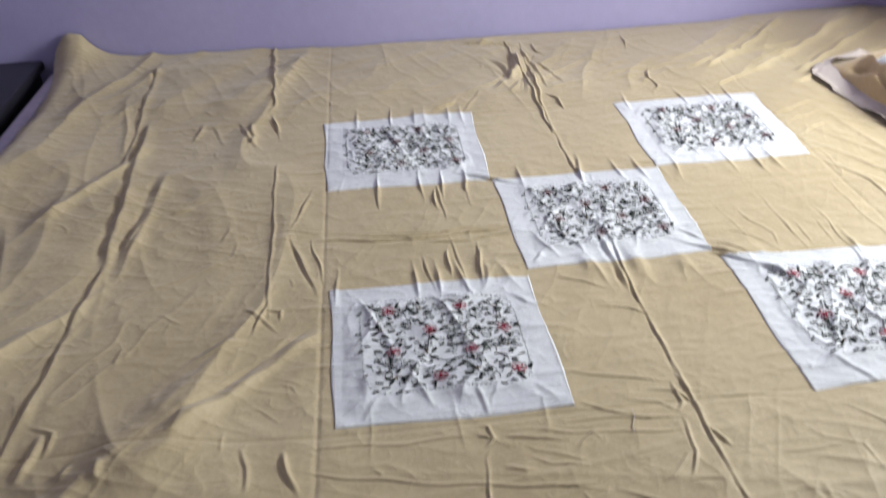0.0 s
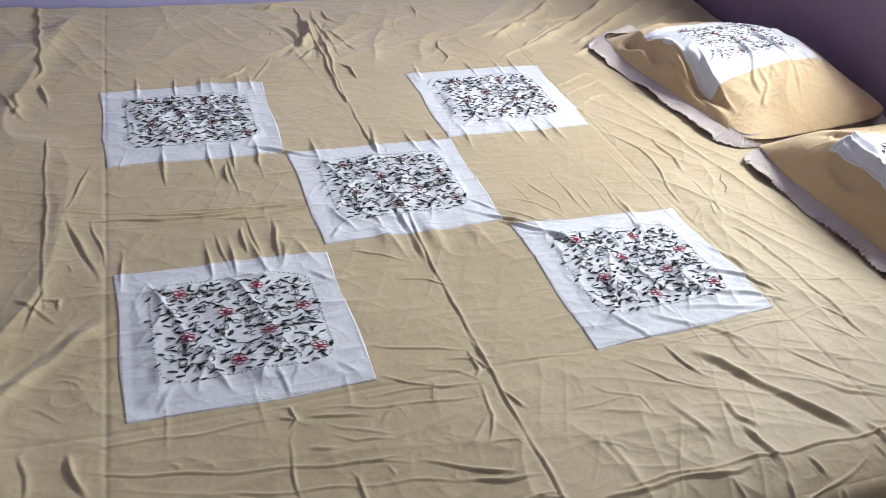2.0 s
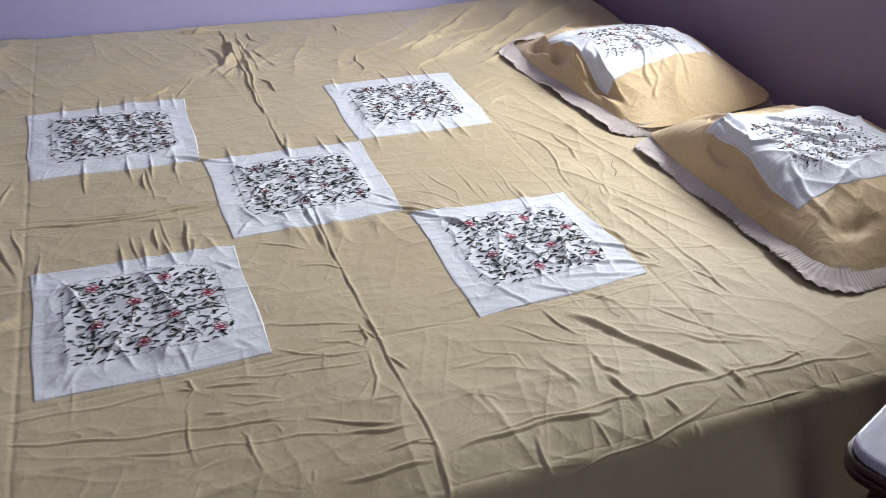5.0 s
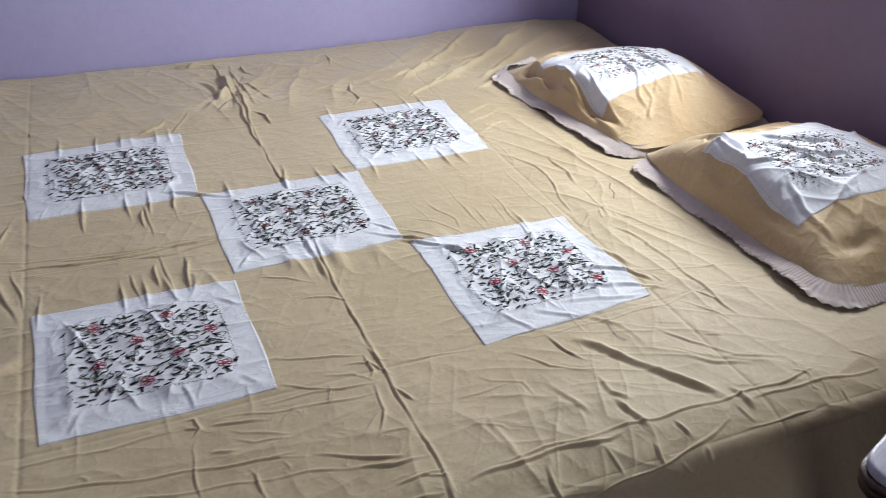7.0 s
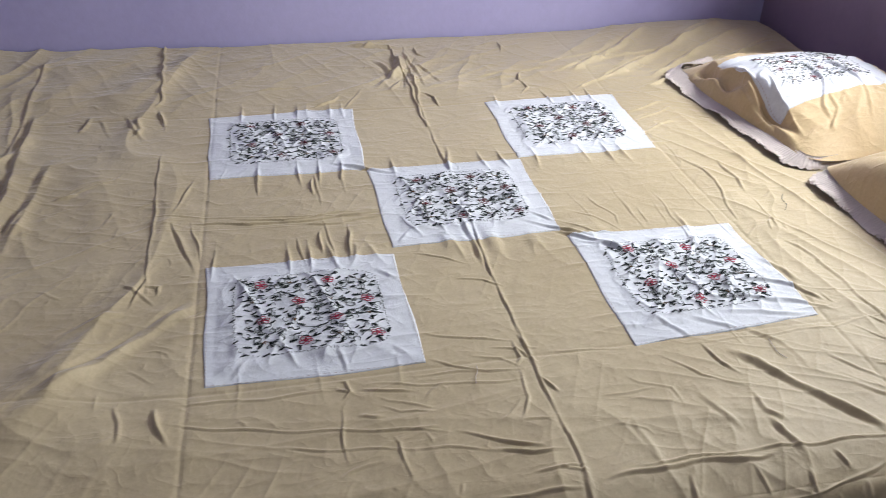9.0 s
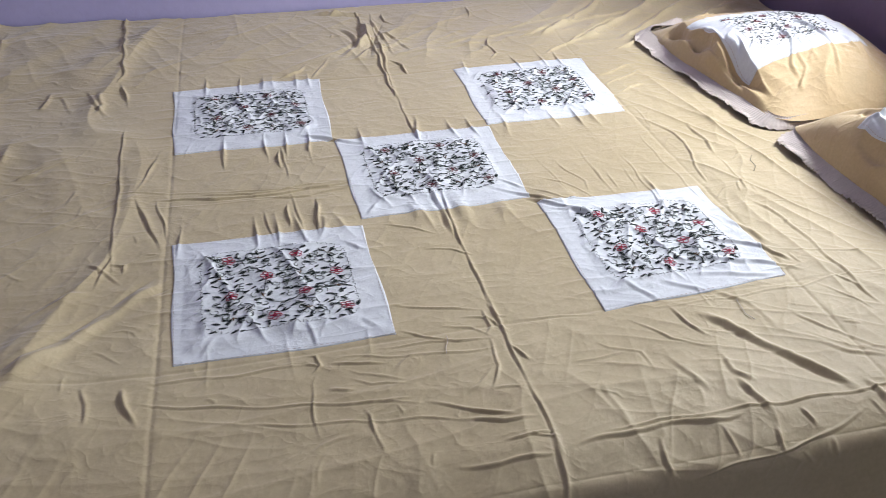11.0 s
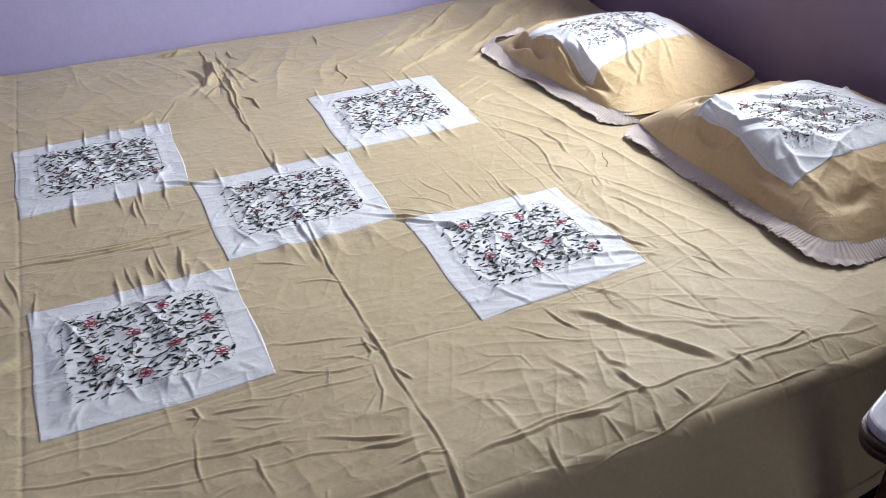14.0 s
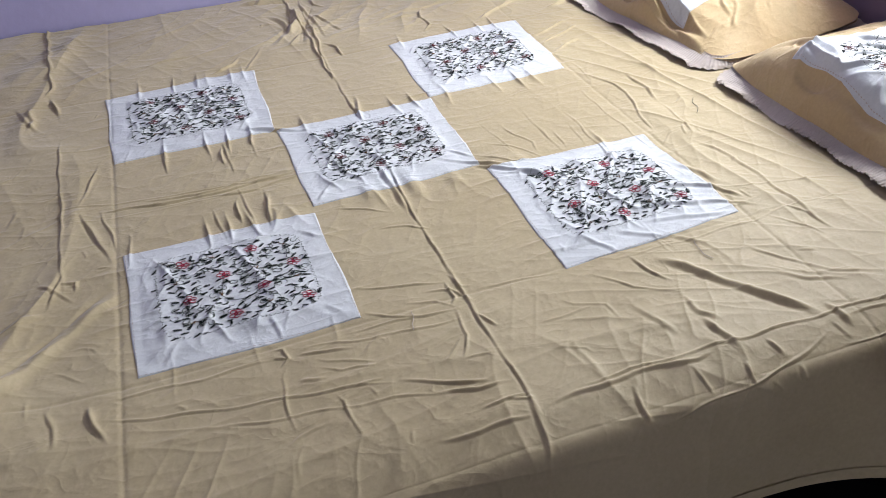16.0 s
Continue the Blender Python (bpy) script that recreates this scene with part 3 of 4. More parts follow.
    f(0.0030, 0.0069, (0.019, 0.584), (0.048, 0.549), (0.050, 0.489))
    f(0.0030, 0.0057, (0.060, 0.947), (0.055, 0.872), (0.081, 0.833))
    f(0.0030, 0.0057, (0.163, 0.657), (0.249, 0.687), (0.314, 0.692), (0.402, 0.711))
    f(0.0030, 0.0046, (0.165, 0.629), (0.237, 0.646), (0.301, 0.651))
    f(0.0037, 0.0034, (0.035, 0.618), (0.172, 0.634))
    f(0.0030, 0.0057, (0.310, 0.694), (0.290, 0.619), (0.299, 0.569), (0.275, 0.533))
    f(0.0045, 0.0103, (0.506, 0.593), (0.618, 0.698), (0.732, 0.784))
    f(0.0053, 0.0069, (0.383, 0.656), (0.528, 0.734), (0.672, 0.781), (0.799, 0.808))
    f(0.0045, 0.0046, (0.358, 0.729), (0.512, 0.781), (0.628, 0.804))
    f(0.0053, 0.0057, (0.421, 0.542), (0.553, 0.627), (0.631, 0.648))
    f(0.0045, 0.0057, (0.501, 0.371), (0.616, 0.428))
    f(0.0045, 0.0046, (0.493, 0.314), (0.627, 0.391))
    f(0.0045, 0.0046, (0.504, 0.266), (0.603, 0.311))
    f(0.0037, 0.0069, (0.550, 0.723), (0.588, 0.768), (0.623, 0.784))
    f(0.0030, 0.0046, (0.318, 0.968), (0.302, 0.853))
    f(0.0045, 0.0080, (-0.265, 0.519), (-0.212, 0.554), (-0.189, 0.591))
    f(0.0045, 0.0046, (-0.422, 0.634), (-0.344, 0.650), (-0.278, 0.663))
    f(0.0037, 0.0046, (0.028, 0.801), (0.061, 0.737), (0.133, 0.719))
    # creases at the foot end
    f(0.0035, 0.0076, (-0.659, 1.067), (-0.634, 0.756), (-0.624, 0.590), (-0.634, 0.555))
    f(0.0056, 0.0076, (-0.671, 0.510), (-0.658, 0.440), (-0.668, 0.389))
    f(0.0042, 0.0051, (-0.624, 0.534), (-0.606, 0.449))
    f(0.0056, 0.0051, (-0.777, 0.535), (-0.791, 0.439))
    f(0.0077, 0.0059, (-0.687, -0.339), (-0.636, -0.292), (-0.604, -0.281))
    f(0.0035, 0.0043, (-0.590, -0.505), (-0.582, -0.544), (-0.580, -0.589))
    f(0.0042, 0.0068, (-0.539, -0.520), (-0.529, -0.562), (-0.516, -0.598))
    f(0.0070, 0.0068, (-0.759, -0.563), (-0.761, -0.519))
    f(0.0056, 0.0059, (-0.808, -0.544), (-0.803, -0.514))
    f(0.0070, 0.0085, (-0.861, -0.545), (-0.859, -0.508), (-0.853, -0.452))
    f(0.0028, 0.0034, (-0.585, -0.208), (-0.558, -0.216), (-0.561, -0.242))
    f(0.0035, 0.0043, (-0.876, -0.432), (-0.840, -0.454), (-0.843, -0.506))
    f(0.0063, 0.0076, (-0.835, 0.094), (-0.845, 0.036), (-0.858, -0.019))
    f(0.0056, 0.0043, (-0.790, 0.119), (-0.760, 0.131), (-0.741, 0.141))
    # short faint crinkles
    pick = random.Random(77)
    for i in range(230):
        x0, y0 = pick.uniform(-1.15, 0.78), pick.uniform(-0.82, 1.0)
        calm = max(abs(x0), abs(y0)) < 0.5
        if calm and pick.random() < 0.6:
            continue
        if x0 > 0.15 and y0 < -0.48:
            a = radians(pick.choice((-60, -50, -70, -40)) + pick.uniform(-12, 12))
        elif x0 > 0.5 and y0 > 0.5:
            a = radians(40 + pick.uniform(-15, 15))
        else:
            a = radians(pick.choice((0, -8, 90, 80, 45, -45)) + pick.uniform(-20, 20))
        length = pick.uniform(0.02, 0.07)
        pts = [(x0, y0)]
        for k in range(3):
            a += pick.uniform(-0.5, 0.5)
            pts.append((pts[-1][0] + length / 3 * math.cos(a), pts[-1][1] + length / 3 * math.sin(a)))
        fold(z, x, y, pts, pick.uniform(0.0019, 0.0034), pick.uniform(0.0008, 0.0024) * (0.6 if calm else 1.0))
    return z.reshape(shape)


def over_edge(s, edge, sign, r=ROUND):
    """Arc length past an edge, to the way along and the drop, with a rounded turn."""
    past = np.maximum((edge - s) if sign < 0 else (s - edge), 0)
    a = np.clip(past / r, 0, math.pi / 2)
    along = r * np.sin(a)
    drop = r * (1 - np.cos(a)) + np.maximum(past - r * math.pi / 2, 0)
    base = np.where(past > 0, edge, s)
    return base + sign * along, drop, a


# ---- bed ----
bed = tagged(new("bed"), "low wooden double bed with a thick mattress, hidden under its sheet", "bed")
part("mattress", box_bm(EDGE_X - 0.02, 1.19, EDGE_Y - 0.01, 1.0, 0.30, 0.462, bevel=0.05, seg=4), MATTRESS, bed)
part("platform", box_bm(EDGE_X - 0.01, 1.20, EDGE_Y + 0.02, 1.01, 0.20, 0.30, bevel=0.008), BED_WOOD, bed)
for lx in (-1.08, 1.10):
    for ly in (-0.62, 0.92):
        part("leg", box_bm(lx - 0.035, lx + 0.035, ly - 0.035, ly + 0.035, 0, 0.20, bevel=0.006), DARK_WOOD, bed)
part("footboard_rail", box_bm(-1.264, -1.226, -0.74, 1.0, 0.36, 0.488, bevel=0.010), RAIL_PAINT, bed, "pale lilac painted rail")
part("footboard_panel", box_bm(-1.252, -1.236, -0.72, 0.98, 0.20, 0.36, bevel=0.004), BED_WOOD, bed)

# bedsheet
def spaced(*runs):
    """Grid lines from run to run, each (start, end, step)."""
    return np.concatenate([np.linspace(a, b, int(round((b - a) / st)), endpoint=False) for a, b, st in runs])


gx = spaced((EDGE_X - 0.16, -0.62, 0.0028), (-0.62, 0.76, 0.0019), (0.76, 1.20, 0.0036))
gy = spaced((EDGE_Y - 0.208, -0.86, 0.0040), (-0.86, 0.0, 0.0018), (0.0, 0.60, 0.0023), (0.60, 1.025, 0.0028))
GX, GY = np.meshgrid(gx, gy, indexing="ij")
relief = sheet_relief(GX, GY)
PX, dropx, ax_ = over_edge(GX, EDGE_X, -1)
PY, dropy, ay_ = over_edge(GY, EDGE_Y, -1)
hang = np.clip((dropy - 0.03) / 0.18, 0, 1)
flare = hang * (0.026 + 0.006 * np.sin(GX * 8.0 + 0.8) + 0.060 * np.exp(-((GX - 0.56) / 0.17) ** 2) + 0.012 * ripple(GX, GY, 86, 0.8, 0.22, 55, 5))
PY = PY - relief * np.sin(ay_) * (1 - 0.75 * np.clip(dropy / 0.10, 0, 1)) - flare
PX = PX - relief * np.sin(ax_)
hemline = 1 + 0.03 * np.sin(GX * 4 + 1) * hang
PZ = TOP - dropx - dropy * hemline + relief * np.cos(ay_) * np.cos(ax_)
bedsheet = tagged(part("bedsheet", grid_mesh("bedsheet", np.stack([PX, PY, PZ], -1)), BEIGE), "creased beige cotton bedsheet with five embroidered white patches", "bedsheet")
hem = np.stack([PX[:, :5], PY[:, :5] - 0.0025, PZ[:, :5]], -1)
part("hem", grid_mesh("hem", hem), BEIGE, bedsheet)


# ---- embroidery ----
class Stitches:
    """Collects raised threads that lie on a cloth and makes one mesh of them."""

    def __init__(self, height):
        self.height, self.lines = height, []

    def line(self, pts, width):
        self.lines.append((np.asarray(pts, float), width))

    def mesh(self, name, lift=0.0009):
        vs, qs, n = [], [], 0
        for p, w in self.lines:
            t = np.gradient(p, axis=0)
            t /= np.maximum(np.hypot(t[:, 0], t[:, 1]), 1e-9)[:, None]
            nrm = np.stack([-t[:, 1], t[:, 0]], -1) * w / 2
            k = len(p)
            taper = np.ones((k, 1))
            taper[0] = taper[-1] = 0.45
            for off, up in ((1, 0.0), (0, lift), (-1, 0.0)):
                vs.append(np.concatenate([p + nrm * off * taper, np.full((k, 1), up)], 1))
            i = np.arange(k - 1)
            for a in (0, k):
                qs.append(n + np.stack([a + i, a + k + i, a + k + i + 1, a + i + 1], -1))
            n += 3 * k
        v, q = np.concatenate(vs), np.concatenate(qs)
        v[:, 2] += self.height(v[:, 0], v[:, 1]) + 0.0006
        return poly_mesh(name, v, q)


def curve_points(p0, p1, bow, n=8):
    k = np.linspace(0, 1, n)[:, None]
    p0, p1 = np.array(p0), np.array(p1)
    d = p1 - p0
    side = np.array([-d[1], d[0]])
    return p0 + d * k + side * bow * np.sin(k * math.pi)


def feather(st, c, ang, length, width, rng):
    """A leaf in satin stitch: slanting strokes along a rib."""
    u = np.array([math.cos(ang), math.sin(ang)])
    v = np.array([-u[1], u[0]])
    c = np.array(c)
    st.line([c - u * length * 0.55, c, c + u * length * 0.5], width * 0.16)
    for i in range(4):
        k = -0.36 + i * 0.26
        r = width * (1.0 - 0.9 * abs(k)) * rng.uniform(0.8, 1.1)
        for s in (1, -1):
            a = c + u * length * k
            b = a + u * length * 0.20 + v * s * r * 0.5
            st.line([a, (a + b) / 2, b], length * 0.14)


def embroidered_patch(name, parent, height, quad, turn, seed, bold=1.0, label="", fine=False):
    """A white square sewn on the cloth, with its flowers, leaves, vines and dotted border."""
    rng = random.Random(seed)
    top = lambda x, y: height(x, y) + 0.0012
    n = 170
    q0, q1, q2, q3 = (np.array(q) for q in quad)
    size = math.hypot(*(q1 - q0))

    def spread(u, v):
        u, v = np.asarray(u, float)[..., None], np.asarray(v, float)[..., None]
        return q0 * (1 - u) * (1 - v) + q1 * u * (1 - v) + q2 * u * v + q3 * (1 - u) * v

    k = np.linspace(0, 1, n)
    A, B = np.meshgrid(k, k, indexing="ij")
    XY = spread(A + 0.006 * np.sin(B * 9 + seed) * (2 * A - 1), B + 0.006 * np.sin(A * 8 + seed * 2) * (2 * B - 1))
    Z = top(XY[..., 0], XY[..., 1])
    rim = np.maximum(np.abs(A - 0.5), np.abs(B - 0.5)) > 0.499
    Z = np.where(rim, Z - 0.0030, Z)
    patch = part(name, grid_mesh(name, np.concatenate([XY, Z[..., None]], -1)), WHITE, parent, label)

    def at(u, v):
        a, b = turned(np.array(u) - 0.5, np.array(v) - 0.5, turn)
        return spread(a + 0.5, b + 0.5)

    flowers = [(0.28, 0.77), (0.62, 0.76), (0.80, 0.58), (0.46, 0.59), (0.63, 0.43), (0.28, 0.45), (0.81, 0.27), (0.47, 0.26)]
    stars = [(0.42, 0.77), (0.24, 0.60), (0.62, 0.58), (0.78, 0.44), (0.43, 0.43), (0.63, 0.27), (0.28, 0.28), (0.77, 0.75)]
    f = size / 0.33 * (0.68 if fine else 1.0)
    leaves, vines, hearts = Stitches(top), Stitches(top), Stitches(top)
    # vines and curls
    for (a, b) in zip(flowers + stars, stars + flowers[::-1]):
        if math.hypot(a[0] - b[0], a[1] - b[1]) < 0.33:
            vines.line(curve_points(at(*a), at(*b), rng.uniform(-0.35, 0.35), 10), 0.0011 * f)
    for i in range(230):
        u, v = rng.uniform(0.20, 0.85), rng.uniform(0.23, 0.80)
        r, a0 = rng.uniform(0.012, 0.026), rng.uniform(0, 6.28)
        th = np.linspace(0, rng.uniform(3.0, 5.2), 12)
        sh = r * (1 - 0.12 * th)
        vines.line(np.stack([at(u + s * math.cos(a0 + t), v + s * math.sin(a0 + t)) for s, t in zip(sh, th)]), 0.0011 * f)
    # stars of dark leaves
    for (u, v) in stars:
        a0 = rng.uniform(0, 6.28)
        for i in range(4):
            a = a0 + i * 1.57 + rng.uniform(-0.4, 0.4)
            r = rng.uniform(0.030, 0.050)
            feather(leaves, at(u + r * math.cos(a), v + r * math.sin(a)), a + rng.uniform(-0.7, 0.7), 0.0120 * f, 0.0066 * f, rng)
        for i in range(3):
            a = rng.uniform(0, 6.28)
            hearts.line([at(u, v), at(u + 0.012 * math.cos(a), v + 0.012 * math.sin(a)), at(u + 0.022 * math.cos(a), v + 0.022 * math.sin(a))], 0.0016 * f)
    # scattered sprigs in loose rows
    for row in range(13):
        for col in range(13):
            u = 0.170 + col * 0.055 + 0.03 * math.sin(row * 2.1) + rng.uniform(-0.015, 0.015)
            v = 0.200 + row * 0.051 + 0.025 * math.sin(col * 1.7) + rng.uniform(-0.015, 0.015)
            if u > 0.87 or v > 0.84 or min(math.hypot(u - a, v - b) for a, b in stars) < 0.038 or min(math.hypot(u - a, v - b) for a, b in flowers) < 0.036:
                continue
            a = rng.choice((0.35, 2.9, -0.3, 3.4, 0.7, 0.5)) + rng.uniform(-0.25, 0.25)
            feather(leaves, at(u, v), a + radians(-turn), rng.uniform(0.0080, 0.0118) * f, rng.uniform(0.0038, 0.0054) * f, rng)
    for (u, v) in flowers:
        for a in (rng.uniform(0, 1), rng.uniform(2, 3), rng.uniform(4, 5)):
            feather(leaves, at(u + 0.055 * math.cos(a), v + 0.055 * math.sin(a)), a + 0.5, 0.012 * f, 0.0055 * f, rng)
    tagged(part("leaf_stitching", leaves.mesh("leaf_stitching"), BLACK, patch, "black-green embroidered leaves"), kind="stuff")
    tagged(part("vine_stitching", vines.mesh("vine_stitching", 0.0006), GREY, patch, "grey-green embroidered vines"), kind="stuff")
    tagged(part("star_stitching", hearts.mesh("star_stitching"), BROWN, patch, "brown embroidered star centres"), kind="stuff")
    # flowers: five looped petals
    for (u, v) in flowers:
        st = Stitches(top)
        a0 = rng.uniform(0, 6.28)
        for i in range(5):
            a = a0 + i * 1.257
            th = np.linspace(0, 6.28, 10)
            pu, pv = u + 0.020 * math.cos(a), v + 0.020 * math.sin(a)
            st.line(np.stack([at(pu + 0.014 * math.cos(t), pv + 0.011 * math.sin(t)) for t in th]), 0.0012 * f * bold)
        st.line(np.stack([at(u + 0.006 * math.cos(t), v + 0.006 * math.sin(t)) for t in np.linspace(0, 6.28, 8)]), 0.0022 * f)
        part("flower", st.mesh("flower"), RED if bold > 0.9 else WINE, patch)
    # dotted border with rounded corners
    bd = Stitches(top)
    r = 0.365
    for i in range(132):
        a = i / 132 * 2 * math.pi
        c, s = math.cos(a), math.sin(a)
        q = (abs(c) ** 7 + abs(s) ** 7) ** (-1 / 7)
        u, v = 0.505 + r * q * c, 0.515 + 0.335 * q * s
        p = at(u, v)
        d = rng.uniform(-0.5, 0.5) + (0.8 if i % 2 else -0.8) + a
        bd.line([p - 0.0028 * f * np.array([math.cos(d), math.sin(d)]), p, p + 0.0028 * f * np.array([math.cos(d), math.sin(d)])], 0.0010 * f)
    tagged(part("border_stitching", bd.mesh("border_stitching", 0.0005), GREY, patch, "thin grey dotted border"), kind="stuff")
    # sewing line round the patch
    ed = Stitches(top)
    e, g = 0.012, 0.988
    for x0, y0, x1, y1 in ((e, e, g, e), (g, e, g, g), (g, g, e, g), (e, g, e, e)):
        m = 40
        for i in range(m):
            a, b = i / m, (i + 0.6) / m
            p = [spread(x0 + (x1 - x0) * q, y0 + (y1 - y0) * q) for q in (a, (a + b) / 2, b)]
            ed.line(p, 0.0010)
    tagged(part("edge_seam", ed.mesh("edge_seam", 0.0004), LACE, patch), kind="stuff")
    return patch


def sheet_top(x, y):
    return TOP + sheet_relief(x, y)


for i, quad in enumerate(QUADS):
    embroidered_patch("embroidered_patch", bedsheet, sheet_top, quad, 0, 11, bold=1.0 if i > 2 else 0.70, label="white cotton patch with a floral embroidery")


# ---- pillows ----
PA, PB = 0.44, 0.60     # depth and length of a pillow


def pillow_height(x, y, high, seed, slack, steep):
    u, v = np.clip(x / (PA / 2), -1, 1), np.clip(y / (PB / 2), -1, 1)
    front, back = np.clip(-u, 0, 1), np.clip(u, 0, 1)
    across = np.where(u < 0, (1 - front ** steep) ** 0.75, (1 - back ** 2.8) ** 0.55)
    along = (1 - np.abs(v) ** 2.3) ** 0.95
    body = np.clip(across * along, 0, 1)
    k = np.clip(body * 2.2, 0, 1)
    z = high * body
    z = z + k * 0.020 * (lattice(x * 6 + seed, y * 6, seed) - 0.5)
    z = z + k * 0.010 * ripple(x, y, 72, 0.22, 0.12, seed + 1, 2.5) * lattice(x * 5, y * 5 + seed, seed + 2)
    z = z + k * 0.006 * ripple(x, y, 20, 0.16, 0.09, seed + 3, 3)
    z = z + k * 0.003 * ripple(x, y, 130, 0.10, 0.05, seed + 4, 3)
    shape, zz = z.shape, z.ravel().copy()
    fx, fy = x.ravel(), y.ravel()
    g = lambda w, h, *points: fold(zz, fx, fy, points, w, h)
    if slack:
        # hollows and lips of the slack foot side
        for cx, cy, rx, ry, dz in ((-0.186, 0.165, 0.015, 0.040, -0.036), (-0.192, 0.060, 0.013, 0.035, -0.032), (-0.206, 0.115, 0.008, 0.040, 0.014),
                                   (-0.190, -0.110, 0.014, 0.055, -0.040), (-0.207, -0.020, 0.008, 0.040, 0.014), (-0.170, -0.040, 0.012, 0.040, 0.010), (-0.206, -0.200, 0.010, 0.035, 0.012)):
            zz += dz * spot(fx, fy, cx, cy, rx, ry)
        g(0.006, 0.014, (-0.160, 0.21), (-0.178, 0.12), (-0.170, 0.04), (-0.185, -0.03))
        g(0.005, 0.012, (-0.165, 0.06), (-0.195, -0.02), (-0.195, -0.11), (-0.205, -0.20))
        g(0.005, 0.010, (-0.150, -0.02), (-0.170, -0.11), (-0.180, -0.22))
        g(0.005, 0.007, (-0.03, 0.02), (-0.05, -0.09), (-0.10, -0.17), (-0.11, -0.22))
        g(0.004, 0.008, (0.03, 0.02), (0.03, -0.08), (0.01, -0.17), (-0.02, -0.24))
        g(0.004, 0.005, (0.09, 0.16), (0.05, 0.09), (0.03, 0.03))
        g(0.004, 0.005, (-0.06, -0.12), (-0.08, -0.19), (-0.13, -0.24))
        g(0.004, 0.005, (0.08, -0.10), (0.07, -0.19))
        g(0.006, 0.006, (-0.15, 0.21), (-0.08, 0.20), (0.02, 0.22))
        g(0.005, 0.006, (-0.17, 0.24), (-0.10, 0.23))
    else:
        # the patch's slack edge hangs over the foot side
        for cx, cy, rx, ry, dz in ((-0.172, 0.030, 0.012, 0.030, 0.012), (-0.168, 0.110, 0.012, 0.035, 0.008), (-0.194, 0.045, 0.012, 0.050, -0.022), (-0.190, -0.080, 0.013, 0.050, -0.020), (-0.120, -0.235, 0.040, 0.014, -0.010), (-0.090, -0.100, 0.030, 0.050, 0.010), (-0.070, 0.075, 0.016, 0.030, -0.010)):
            zz += dz * spot(fx, fy, cx, cy, rx, ry)
        g(0.005, 0.012, (-0.150, 0.14), (-0.168, 0.07), (-0.170, 0.01), (-0.120, -0.03))
        g(0.005, 0.010, (-0.085, 0.11), (-0.070, 0.03), (-0.020, -0.03), (0.050, -0.05))
        g(0.004, 0.008, (-0.060, 0.12), (-0.035, 0.06), (0.020, 0.02))
        g(0.006, 0.009, (-0.095, -0.01), (-0.040, -0.06), (0.030, -0.08))
        g(0.005, 0.008, (-0.020, 0.10), (0.010, 0.03), (0.080, 0.00))
        g(0.005, 0.007, (-0.100, -0.06), (-0.060, -0.10), (0.010, -0.12))
        g(0.008, 0.010, (-0.150, 0.20), (-0.135, 0.12), (-0.155, 0.02))
        g(0.006, 0.007, (-0.140, -0.06), (-0.160, -0.14), (-0.150, -0.22))
        g(0.006, 0.008, (-0.050, -0.16), (-0.090, -0.20), (-0.130, -0.25))
        g(0.006, 0.008, (0.030, -0.16), (0.000, -0.22), (-0.030, -0.26))
        g(0.006, 0.007, (0.110, -0.15), (0.090, -0.23))
    pick = random.Random(seed)
    for i in range(46):
        # short pulls that run in from the seams
        x0, y0 = pick.uniform(-0.19, 0.17), pick.uniform(-0.26, 0.25)
        a = math.atan2(y0, x0 * 1.4) + pick.uniform(-0.6, 0.6)
        n = pick.uniform(0.02, 0.07)
        g(pick.uniform(0.003, 0.006), pick.uniform(0.002, 0.005), (x0, y0), (x0 - n / 2 * math.cos(a + 0.2), y0 - n / 2 * math.sin(a + 0.2)), (x0 - n * math.cos(a), y0 - n * math.sin(a)))
    zz = zz.reshape(shape)
    return np.maximum(z * (1 - k) + zz * k, 0.002 * k)


